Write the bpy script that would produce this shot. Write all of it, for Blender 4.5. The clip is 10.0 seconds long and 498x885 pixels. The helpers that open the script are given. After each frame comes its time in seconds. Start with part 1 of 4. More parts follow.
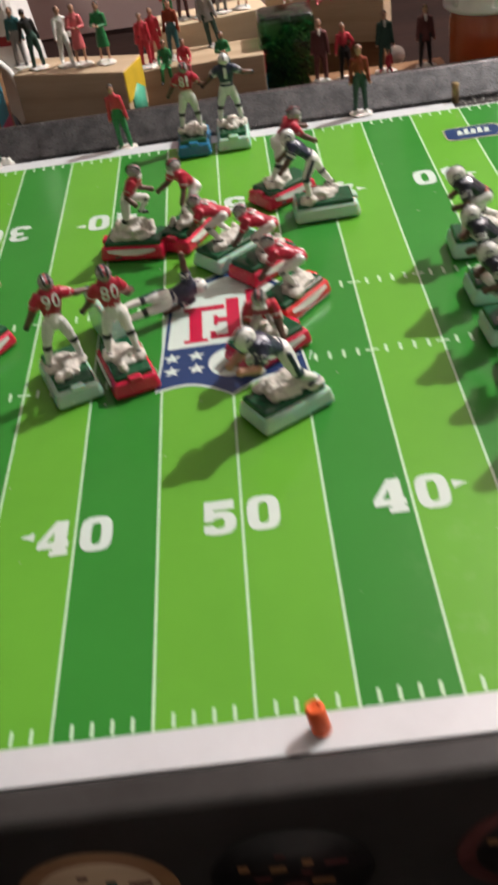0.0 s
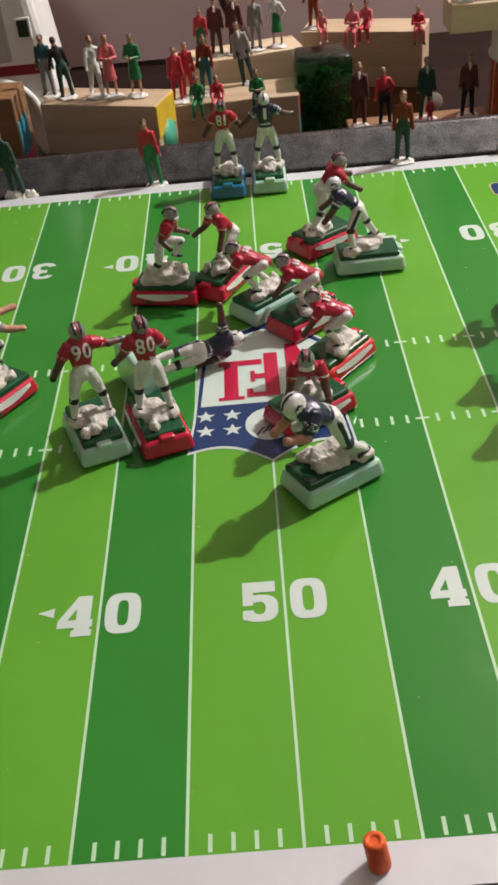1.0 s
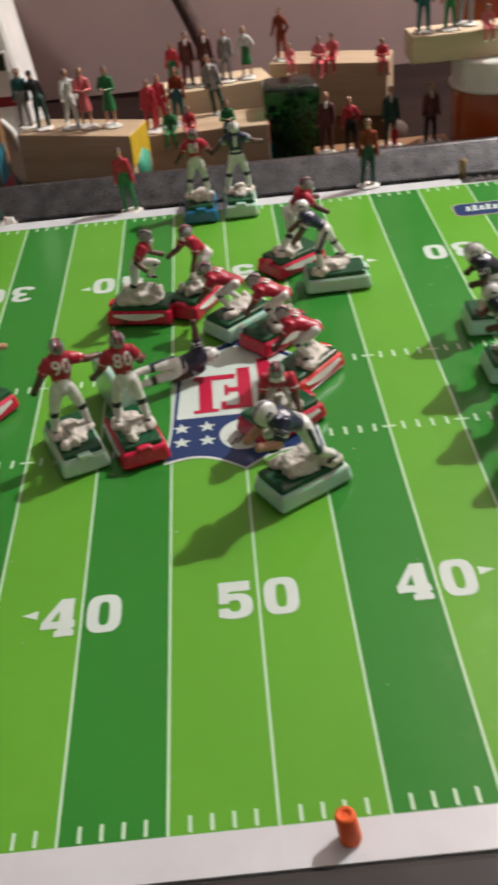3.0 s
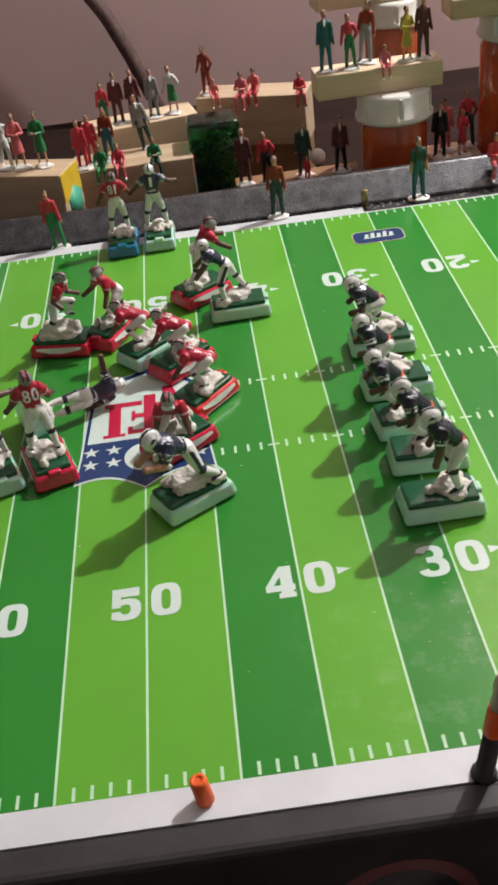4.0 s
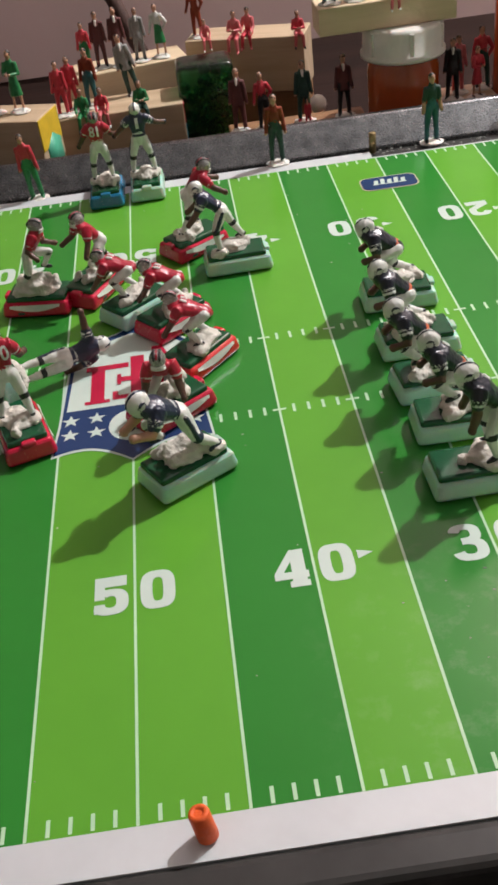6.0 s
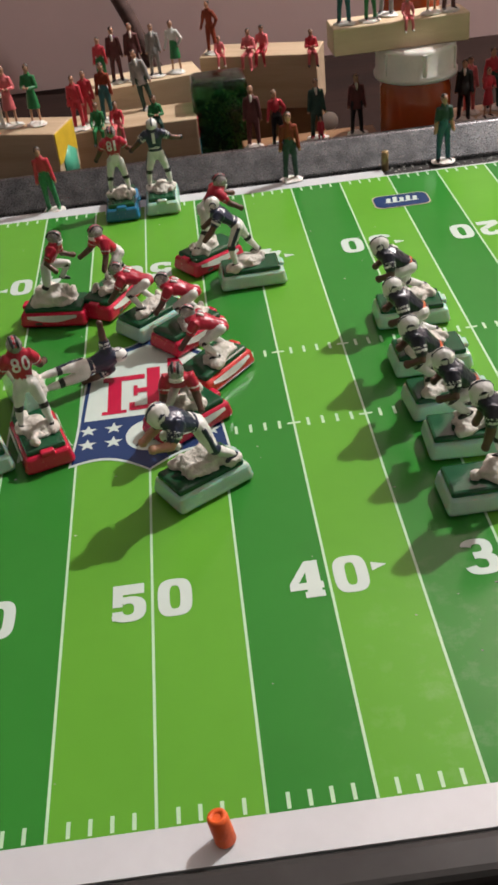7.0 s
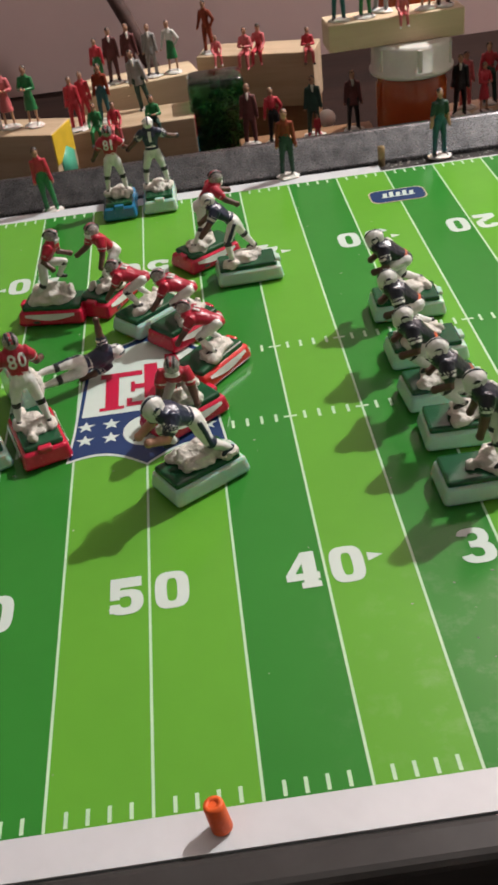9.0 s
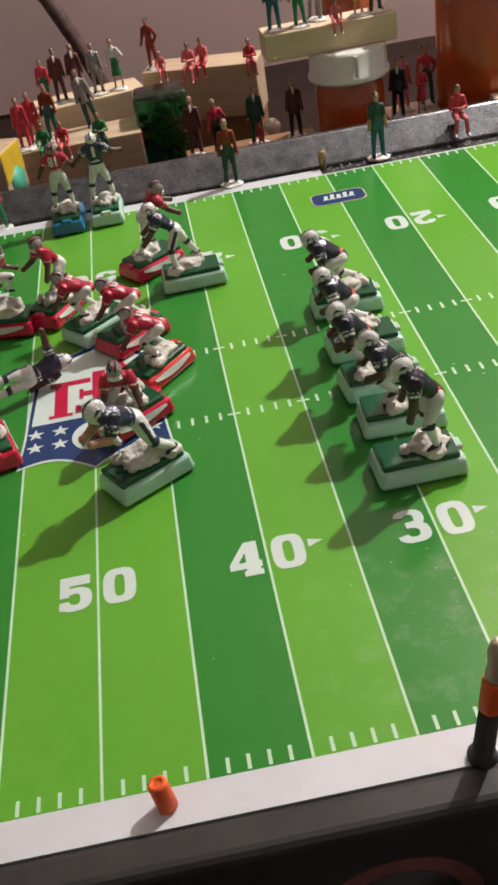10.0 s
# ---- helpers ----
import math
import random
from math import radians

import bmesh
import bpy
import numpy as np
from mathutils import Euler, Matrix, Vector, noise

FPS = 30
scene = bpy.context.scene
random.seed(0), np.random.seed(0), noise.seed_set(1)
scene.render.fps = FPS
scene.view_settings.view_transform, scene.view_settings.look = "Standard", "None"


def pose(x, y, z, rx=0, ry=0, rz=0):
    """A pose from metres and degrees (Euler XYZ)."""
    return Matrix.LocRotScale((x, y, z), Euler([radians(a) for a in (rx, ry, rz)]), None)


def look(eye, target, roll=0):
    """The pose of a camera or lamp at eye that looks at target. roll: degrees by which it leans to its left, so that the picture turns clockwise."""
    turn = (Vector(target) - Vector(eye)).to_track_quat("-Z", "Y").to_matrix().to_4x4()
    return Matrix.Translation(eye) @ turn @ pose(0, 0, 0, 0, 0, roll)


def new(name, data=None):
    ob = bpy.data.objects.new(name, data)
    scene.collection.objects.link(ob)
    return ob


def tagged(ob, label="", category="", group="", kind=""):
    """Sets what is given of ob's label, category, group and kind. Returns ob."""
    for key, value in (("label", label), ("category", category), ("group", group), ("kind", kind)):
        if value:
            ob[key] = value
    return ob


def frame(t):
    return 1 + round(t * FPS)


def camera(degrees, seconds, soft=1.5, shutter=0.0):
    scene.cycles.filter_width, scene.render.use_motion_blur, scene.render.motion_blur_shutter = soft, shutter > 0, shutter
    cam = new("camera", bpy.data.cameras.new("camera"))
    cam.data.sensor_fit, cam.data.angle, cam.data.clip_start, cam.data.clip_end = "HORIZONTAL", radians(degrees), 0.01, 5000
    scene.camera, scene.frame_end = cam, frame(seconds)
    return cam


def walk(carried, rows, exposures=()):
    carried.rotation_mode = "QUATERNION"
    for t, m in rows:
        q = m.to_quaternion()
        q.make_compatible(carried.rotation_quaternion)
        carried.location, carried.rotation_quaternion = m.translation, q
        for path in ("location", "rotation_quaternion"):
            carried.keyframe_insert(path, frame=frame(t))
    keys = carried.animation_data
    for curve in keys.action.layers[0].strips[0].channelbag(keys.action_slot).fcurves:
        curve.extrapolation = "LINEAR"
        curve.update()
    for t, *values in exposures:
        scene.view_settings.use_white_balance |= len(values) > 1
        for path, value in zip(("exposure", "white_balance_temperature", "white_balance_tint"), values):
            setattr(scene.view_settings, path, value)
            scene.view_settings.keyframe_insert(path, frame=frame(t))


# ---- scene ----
cam = camera(28.57, 10.0, soft=3.0, shutter=0.5)
PATH = [
    (0, (0.01702, -0.15268, 0.21845), (0.00592, 0.07942, 0.02871), -9.17),
    (0.1, (0.01146, -0.14342, 0.22021), (0.00066, 0.08891, 0.03071), -8.70),
    (0.2, (0.00551, -0.13165, 0.21481), (-0.00299, 0.09931, 0.02354), -7.53),
    (0.3, (0.00868, -0.12255, 0.21212), (-0.00302, 0.10758, 0.02001), -8.61),
    (0.4, (0.00890, -0.12055, 0.21179), (-0.00214, 0.11203, 0.02263), -8.57),
    (0.5, (0.00501, -0.11844, 0.21344), (-0.00347, 0.11466, 0.02478), -7.30),
    (1, (0.00102, -0.12213, 0.21332), (-0.00677, 0.11568, 0.03060), -6.02),
    (1.5, (-0.00417, -0.12358, 0.21527), (-0.01089, 0.11404, 0.03226), -5.03),
    (2, (-0.00527, -0.12890, 0.21733), (-0.00803, 0.11058, 0.03666), -4.38),
    (2.5, (-0.00543, -0.13007, 0.21641), (-0.01109, 0.11004, 0.03664), -4.90),
    (3, (0.00252, -0.13830, 0.21622), (0.00191, 0.10457, 0.04012), -5.94),
    (3.2, (0.01239, -0.14527, 0.22023), (0.01736, 0.09684, 0.04314), -7.19),
    (4.3, (0.04682, -0.17751, 0.24878), (0.04728, 0.06675, 0.07461), -8.21),
    (4.5, (0.04957, -0.17008, 0.24721), (0.04904, 0.07576, 0.07527), -9.01),
    (5, (0.03926, -0.14338, 0.22872), (0.04269, 0.10127, 0.05512), -7.80),
    (5.5, (0.03766, -0.13485, 0.21209), (0.04184, 0.10599, 0.03325), -8.03),
    (6.8, (0.03113, -0.13422, 0.21490), (0.03675, 0.10354, 0.03204), -6.82),
    (7, (0.03025, -0.13848, 0.21673), (0.03587, 0.10210, 0.03759), -6.66),
    (7.5, (0.03147, -0.14075, 0.21572), (0.03741, 0.10081, 0.03792), -6.92),
    (8, (0.03157, -0.14017, 0.21561), (0.03674, 0.10083, 0.03703), -7.08),
    (8.5, (0.03191, -0.13918, 0.21377), (0.03410, 0.10113, 0.03420), -7.56),
    (9, (0.03348, -0.14156, 0.21440), (0.03712, 0.09963, 0.03603), -7.69),
    (9.5, (0.04373, -0.15263, 0.21364), (0.05397, 0.09117, 0.03913), -9.19),
    (10, (0.04641, -0.15468, 0.21354), (0.05592, 0.08830, 0.03785), -9.86),
]
walk(cam, [(t, look(eye, target, roll)) for t, eye, target, roll in PATH], exposures=[(0.0, 0.2, 6500, 10), (0.4, 0.03, 6500, 10), (3.0, 0.0, 6500, 10), (4.3, 0.10, 6250, 8), (5.5, 0.05, 6250, 8), (6.9, 0.0, 6500, 10), (10.0, 0.0, 6500, 10)])

# ---- light ----
U = 0.0275          # five yards of the printed field, in metres
world = bpy.data.worlds.new("room_air")
scene.world = world
world.use_nodes = True
world.node_tree.nodes["Background"].inputs[0].default_value = (0.9, 0.75, 0.65, 1)
world.node_tree.nodes["Background"].inputs[1].default_value = 0.07
lamp_data = bpy.data.lights.new("desk_lamp_bulb", "POINT")
lamp_data.energy, lamp_data.color, lamp_data.shadow_soft_size = 65.0, (1.0, 0.985, 0.965), 0.016
lamp = new("desk_lamp_bulb", lamp_data)
lamp.location = (26.3 * U, 25.0 * U, 34.4 * U)


# ---- materials ----
def material(name, color, rough=0.5, metal=0.0, grain=0.12, scale=60.0, bump=0.0, spec=0.5, coat=0.0, second=None,
             stretch=(1, 1, 1), trans=0.0, sub=0.0, alpha=1.0):
    """A painted or moulded surface with variation at two scales and fine relief; scale in cells per metre."""
    m = bpy.data.materials.new(name)
    m.use_nodes = True
    nt = m.node_tree
    b = nt.nodes["Principled BSDF"]
    tc = nt.nodes.new("ShaderNodeTexCoord")
    mp = nt.nodes.new("ShaderNodeMapping")
    mp.inputs["Scale"].default_value = stretch
    nt.links.new(tc.outputs["Object"], mp.inputs["Vector"])
    big, small = nt.nodes.new("ShaderNodeTexNoise"), nt.nodes.new("ShaderNodeTexNoise")
    for n, s, d in ((big, scale, 4), (small, scale * 9, 6)):
        n.inputs["Scale"].default_value = s
        n.inputs["Detail"].default_value = d
        nt.links.new(mp.outputs["Vector"], n.inputs["Vector"])
    mix = nt.nodes.new("ShaderNodeMix")
    mix.data_type = "RGBA"
    dark = second or tuple(c * (1 - 2.2 * grain) for c in color)
    mix.inputs[6].default_value = (*dark, 1)
    mix.inputs[7].default_value = (*(min(1, c * (1 + 0.6 * grain)) for c in color), 1)
    add = nt.nodes.new("ShaderNodeMath")
    add.operation = "MULTIPLY_ADD"
    add.inputs[1].default_value = 0.35
    nt.links.new(small.outputs["Fac"], add.inputs[0])
    ramp = nt.nodes.new("ShaderNodeMapRange")
    ramp.inputs[1].default_value, ramp.inputs[2].default_value = 0.3, 0.7
    nt.links.new(big.outputs["Fac"], ramp.inputs[0])
    sc = nt.nodes.new("ShaderNodeMath")
    sc.operation = "MULTIPLY"
    sc.inputs[1].default_value = 0.65
    nt.links.new(ramp.outputs[0], sc.inputs[0])
    nt.links.new(sc.outputs[0], add.inputs[2])
    nt.links.new(add.outputs[0], mix.inputs[0])
    nt.links.new(mix.outputs[2], b.inputs["Base Color"])
    rr = nt.nodes.new("ShaderNodeMapRange")
    rr.inputs[3].default_value, rr.inputs[4].default_value = max(0.02, rough - 0.08), min(1, rough + 0.08)
    nt.links.new(small.outputs["Fac"], rr.inputs[0])
    nt.links.new(rr.outputs[0], b.inputs["Roughness"])
    b.inputs["Metallic"].default_value = metal
    b.inputs["Specular IOR Level"].default_value = spec
    b.inputs["Coat Weight"].default_value = coat
    b.inputs["Coat Roughness"].default_value = 0.12 if coat > 0.15 else 0.42
    b.inputs["Transmission Weight"].default_value = trans
    b.inputs["Subsurface Weight"].default_value = sub
    b.inputs["Subsurface Scale"].default_value = 0.004
    if bump:
        bp = nt.nodes.new("ShaderNodeBump")
        bp.inputs["Strength"].default_value = bump
        bp.inputs["Distance"].default_value = 0.001
        nt.links.new(small.outputs["Fac"], bp.inputs["Height"])
        nt.links.new(bp.outputs[0], b.inputs["Normal"])
    return m


def wood(name, light, dark, scale=40.0, axis=0, rough=0.55):
    """Sawn timber: long fibres, growth bands and pores."""
    m = material(name, light, rough, second=dark, scale=scale, bump=0.25,
                 stretch=tuple(0.12 if i == axis else 1.6 for i in range(3)))
    return m


FIELD_LIGHT = material("printed_light_green", (0.110, 0.348, 0.032), 0.16, grain=0.05, scale=14, spec=0.28, coat=0.04)
FIELD_DARK = material("printed_dark_green", (0.031, 0.210, 0.028), 0.16, grain=0.06, scale=14, spec=0.28, coat=0.04)
for m in (FIELD_LIGHT, FIELD_DARK):
    # handled, dusty patch of the sheet towards the near corner
    nt = m.node_tree
    shader = nt.nodes["Principled BSDF"]
    paint = shader.inputs["Base Color"].links[0].from_socket
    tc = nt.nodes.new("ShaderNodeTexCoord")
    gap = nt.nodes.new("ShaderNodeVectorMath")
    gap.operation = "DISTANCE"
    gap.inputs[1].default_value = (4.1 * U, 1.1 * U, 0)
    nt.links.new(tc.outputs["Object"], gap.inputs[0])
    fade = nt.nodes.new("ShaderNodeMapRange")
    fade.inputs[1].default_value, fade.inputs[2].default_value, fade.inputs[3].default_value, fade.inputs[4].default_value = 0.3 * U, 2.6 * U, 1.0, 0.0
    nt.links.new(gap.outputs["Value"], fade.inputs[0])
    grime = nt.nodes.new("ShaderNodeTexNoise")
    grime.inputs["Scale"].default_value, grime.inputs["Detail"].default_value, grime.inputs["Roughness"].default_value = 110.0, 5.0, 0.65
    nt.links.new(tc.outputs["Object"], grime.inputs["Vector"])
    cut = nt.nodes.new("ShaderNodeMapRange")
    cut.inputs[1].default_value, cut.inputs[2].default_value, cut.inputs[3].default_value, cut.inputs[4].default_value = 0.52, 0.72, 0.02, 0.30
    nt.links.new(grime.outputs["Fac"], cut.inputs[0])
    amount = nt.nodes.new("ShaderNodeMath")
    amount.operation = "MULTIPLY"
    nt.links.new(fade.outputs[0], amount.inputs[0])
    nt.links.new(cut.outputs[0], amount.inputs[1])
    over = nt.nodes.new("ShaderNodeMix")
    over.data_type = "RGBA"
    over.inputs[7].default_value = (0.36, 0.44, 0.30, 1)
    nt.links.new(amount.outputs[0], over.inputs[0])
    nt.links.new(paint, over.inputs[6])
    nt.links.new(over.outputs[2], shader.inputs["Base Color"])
PRINT_WHITE = material("printed_white", (0.54, 0.64, 0.58), 0.2, grain=0.05, scale=30, spec=0.35)
LINE_WHITE = material("printed_line_white", (0.47, 0.68, 0.46), 0.2, grain=0.05, scale=30, spec=0.35)
BORDER_WHITE = material("border_white", (0.56, 0.585, 0.60), 0.35, grain=0.07, scale=25, coat=0.2)
PRINT_BLUE = material("printed_blue", (0.020, 0.045, 0.13), 0.18, grain=0.06, scale=30, spec=0.35)
PRINT_RED = material("printed_red", (0.46, 0.018, 0.055), 0.18, grain=0.06, scale=30, spec=0.35)
PRINT_BROWN = material("printed_brown", (0.05, 0.03, 0.05), 0.3, grain=0.1, scale=40)
FRAME_BLACK = material("frame_black", (0.042, 0.040, 0.038), 0.42, grain=0.2, scale=40, bump=0.05, spec=0.22)
RAIL_GREY = material("rail_enamel", (0.19, 0.19, 0.195), 0.28, second=(0.06, 0.06, 0.064), scale=130, bump=0.12, spec=0.8, metal=0.9)
DUST = material("dust", (0.42, 0.41, 0.38), 0.95, grain=0.3, scale=200, bump=0.8)
TABLE = material("dark_table", (0.026, 0.011, 0.008), 0.8, second=(0.010, 0.005, 0.004), scale=18, bump=0.2, spec=0.15, stretch=(0.12, 1.6, 1.6))
WALL_PALE = material("pale_wall_paint", (0.54, 0.52, 0.49), 0.85, grain=0.03, scale=5, bump=0.2)
WALL = material("wall_paint", (0.60, 0.42, 0.395), 0.8, grain=0.05, scale=5, bump=0.25)
CEILING = material("ceiling_paint", (0.36, 0.345, 0.33), 0.9, grain=0.03, scale=5, bump=0.2)
PINE = wood("pine", (0.56, 0.43, 0.29), (0.36, 0.25, 0.15), 60)
PINE_PALE = wood("pale_pine", (0.68, 0.54, 0.37), (0.54, 0.40, 0.25), 60)
WOOD_BROWN = wood("brown_wood", (0.30, 0.16, 0.07), (0.14, 0.065, 0.028), 70)
CLEAR = material("frosted_clear_plastic", (0.47, 0.69, 0.57), 0.24, grain=0.05, scale=60, coat=0.3, sub=0.55, trans=0.10)
RED_BASE = material("red_plastic", (0.54, 0.010, 0.045), 0.25, grain=0.08, scale=80, coat=0.3)
ORANGE_RED = material("orange_red_plastic", (0.60, 0.022, 0.022), 0.25, grain=0.08, scale=80, coat=0.3)
BLUE_BASE = material("blue_plastic", (0.015, 0.16, 0.30), 0.25, grain=0.08, scale=80, coat=0.3)
GREEN_PLATE = material("green_plate", (0.010, 0.080, 0.032), 0.14, grain=0.15, scale=80, coat=0.1, spec=0.4)
PUTTY = material("putty", (0.66, 0.62, 0.55), 0.75, grain=0.14, scale=120, bump=0.5)
SKIN = material("painted_skin", (0.52, 0.27, 0.17), 0.45, grain=0.12, scale=150)
SKIN_DARK = material("painted_brown_skin", (0.11, 0.05, 0.032), 0.45, grain=0.12, scale=150)
P_WHITE = material("paint_white", (0.72, 0.715, 0.67), 0.36, grain=0.12, scale=150)
P_GREY = material("paint_grey", (0.30, 0.29, 0.28), 0.4, grain=0.15, scale=150)
P_SILVER = material("paint_silver", (0.40, 0.37, 0.36), 0.26, metal=0.4, grain=0.2, scale=150)
P_RED = material("paint_red", (0.42, 0.009, 0.032), 0.35, grain=0.15, scale=150)
P_SCARLET = material("paint_scarlet", (0.58, 0.035, 0.055), 0.5, grain=0.15, scale=150)
P_PINK = material("paint_coral", (0.68, 0.15, 0.16), 0.4, grain=0.15, scale=150)
P_ORANGE = material("paint_orange", (0.62, 0.12, 0.04), 0.4, grain=0.15, scale=150)
P_NAVY = material("paint_navy", (0.020, 0.026, 0.055), 0.35, grain=0.2, scale=150)
P_INK = material("paint_ink", (0.012, 0.014, 0.024), 0.3, grain=0.2, scale=150)
P_BLACK = material("paint_black", (0.014, 0.013, 0.014), 0.4, grain=0.2, scale=150)
P_GREEN = material("paint_green", (0.022, 0.20, 0.06), 0.4, grain=0.15, scale=150)
P_TEAL = material("paint_teal", (0.018, 0.12, 0.13), 0.4, grain=0.15, scale=150)
P_BROWN = material("paint_brown", (0.25, 0.045, 0.02), 0.7, grain=0.18, scale=150, spec=0.25)
P_MAROON = material("paint_maroon", (0.12, 0.03, 0.028), 0.65, grain=0.18, scale=150)
P_YELLOW = material("paint_yellow", (0.50, 0.40, 0.05), 0.4, grain=0.15, scale=150)
P_DARKGREEN = material("paint_dark_green", (0.020, 0.06, 0.042), 0.65, grain=0.18, scale=150)
P_CYAN = material("paint_cyan", (0.03, 0.26, 0.36), 0.5, grain=0.1, scale=100)
P_MAGENTA = material("paint_magenta", (0.55, 0.06, 0.16), 0.5, grain=0.1, scale=100)
P_MINT = material("paint_mint", (0.08, 0.40, 0.25), 0.5, grain=0.1, scale=100)
P_GOLD = material("paint_golden", (0.68, 0.46, 0.03), 0.5, grain=0.1, scale=100)
HAIR = material("paint_hair", (0.03, 0.016, 0.01), 0.5, grain=0.2, scale=150)
ORANGE_POST = material("orange_foam", (0.78, 0.11, 0.012), 0.55, grain=0.12, scale=120, bump=0.3)
BRASS = material("brass", (0.42, 0.30, 0.14), 0.35, metal=0.7, grain=0.2, scale=90)
AMBER = material("amber_plastic", (0.62, 0.115, 0.022), 0.2, grain=0.12, scale=30, trans=0.3, sub=0.3, coat=0.4)
CAP_WHITE = material("cap_white", (0.72, 0.68, 0.62), 0.4, grain=0.08, scale=60, sub=0.1)
GREEN_GLASS = material("green_glass", (0.10, 0.62, 0.24), 0.09, grain=0.2, scale=60, trans=1.0, coat=0.3, bump=0.25)
LEAF = material("leafy_moss", (0.24, 0.30, 0.08), 0.6, grain=0.4, scale=150, bump=0.5)
BADGE_CREAM = material("badge_cream", (0.46, 0.40, 0.27), 0.3, grain=0.08, scale=60)
MOSS = material("moss", (0.03, 0.11, 0.03), 0.8, grain=0.4, scale=200, bump=0.8)
ROD = material("rough_brown_tube", (0.12, 0.062, 0.052), 0.5, grain=0.35, scale=120, bump=0.6)
VAN_WHITE = material("van_white", (0.82, 0.80, 0.76), 0.35, grain=0.08, scale=30)
VAN_GREY = material("van_grey", (0.48, 0.46, 0.44), 0.4, grain=0.12, scale=40)
VAN_RED = material("van_red", (0.30, 0.02, 0.03), 0.35, grain=0.12, scale=40)


# ---- mesh tools: all lengths in field units ----
def box(bm, x0, x1, y0, y1, z0, z1, bevel=0.0, mat=0, seg=2):
    got = bmesh.ops.create_cube(bm, size=1)
    vs = got["verts"]
    for v in vs:
        v.co = ((x0 + x1) / 2 + v.co.x * (x1 - x0), (y0 + y1) / 2 + v.co.y * (y1 - y0), (z0 + z1) / 2 + v.co.z * (z1 - z0))
    faces = {f for v in vs for f in v.link_faces}
    for f in faces:
        f.material_index = mat
    if bevel:
        es = list({e for v in vs for e in v.link_edges})
        bmesh.ops.bevel(bm, geom=es, offset=bevel, segments=seg, affect="EDGES", profile=0.5, material=mat)
    return bm


def tube(bm, pts, radii, n=10, mat=0, flat=1.0, round_ends=True):
    """A limb through pts with a radius at each; flat squeezes it along the second normal."""
    pts = [Vector(p) for p in pts]
    ps, rs = [], []
    if round_ends:
        d = (pts[0] - pts[1]).normalized()
        for k in (0.98, 0.8, 0.45):
            ps.append(pts[0] + d * radii[0] * k)
            rs.append(radii[0] * math.sqrt(1 - k * k))
    ps += pts
    rs += list(radii)
    if round_ends:
        d = (pts[-1] - pts[-2]).normalized()
        for k in (0.45, 0.8, 0.98):
            ps.append(pts[-1] + d * radii[-1] * k)
            rs.append(radii[-1] * math.sqrt(1 - k * k))
    rings, ref = [], None
    for i, p in enumerate(ps):
        t = (ps[min(i + 1, len(ps) - 1)] - ps[max(i - 1, 0)]).normalized()
        a = t.cross(ref) if ref is not None else t.cross(Vector((0.0, 1.0, 0.02)))
        if a.length < 1e-4:
            a = t.cross(Vector((1, 0, 0)))
        a.normalize()
        b = a.cross(t).normalized()
        ref = b
        rings.append([bm.verts.new(p + rs[i] * (math.cos(2 * math.pi * j / n) * a + flat * math.sin(2 * math.pi * j / n) * b)) for j in range(n)])
    for r0, r1 in zip(rings, rings[1:]):
        for j in range(n):
            f = bm.faces.new((r0[j], r0[(j + 1) % n], r1[(j + 1) % n], r1[j]))
            f.material_index, f.smooth = mat, True
    for r, rev in ((rings[0], True), (rings[-1], False)):
        f = bm.faces.new(r[::-1] if rev else r)
        f.material_index, f.smooth = mat, True
    return bm


def ball(bm, c, r, mat=0, seg=12, turn=None):
    r = r if isinstance(r, (tuple, list)) else (r, r, r)
    m = Matrix.Translation(c) @ (turn or Matrix()) @ Matrix.Diagonal((*r, 1))
    got = bmesh.ops.create_uvsphere(bm, u_segments=seg, v_segments=max(6, seg * 2 // 3), radius=1, matrix=m)
    for f in {f for v in got["verts"] for f in v.link_faces}:
        f.material_index, f.smooth = mat, True
    return got["verts"]


def lathe(bm, c, profile, n=32, mat=0, ribs=0.0):
    """Turned about the upright through c; profile: (radius, height) from bottom to top."""
    rings = []
    for r, z in profile:
        rings.append([bm.verts.new((c[0] + r * (1 + (ribs if j % 2 else 0)) * math.cos(2 * math.pi * j / n),
                                    c[1] + r * (1 + (ribs if j % 2 else 0)) * math.sin(2 * math.pi * j / n), c[2] + z)) for j in range(n)])
    for r0, r1 in zip(rings, rings[1:]):
        for j in range(n):
            f = bm.faces.new((r0[j], r0[(j + 1) % n], r1[(j + 1) % n], r1[j]))
            f.material_index, f.smooth = mat, True
    bm.faces.new(rings[0][::-1]).material_index = mat
    bm.faces.new(rings[-1]).material_index = mat
    return bm


def sheet(bm, pts, z=0.0, mat=0):
    f = bm.faces.new([bm.verts.new((x, y, z)) for x, y in pts])
    f.material_index = mat
    if f.normal.z < 0:
        f.normal_flip()
    f.normal_update()
    if f.normal.z < 0:
        f.normal_flip()
    return f


def lump(bm, c, r, mat=0, seed=0, rough=0.22):
    """A hand-pressed blob with an uneven skin."""
    vs = ball(bm, c, r, mat, 14)
    for v in vs:
        d = v.co - Vector(c)
        k = 1 + rough * noise.noise(Vector((d.x / r[0], d.y / r[1], d.z / r[2])) * 1.9 + Vector((seed * 3.1, seed, 0)))
        v.co = Vector(c) + d * k


def mesh_of(name, bm, mats):
    me = bpy.data.meshes.new(name)
    bmesh.ops.scale(bm, vec=(U, U, U), verts=bm.verts)
    bm.to_mesh(me)
    bm.free()
    for m in mats if isinstance(mats, (list, tuple)) else [mats]:
        me.materials.append(m)
    return me


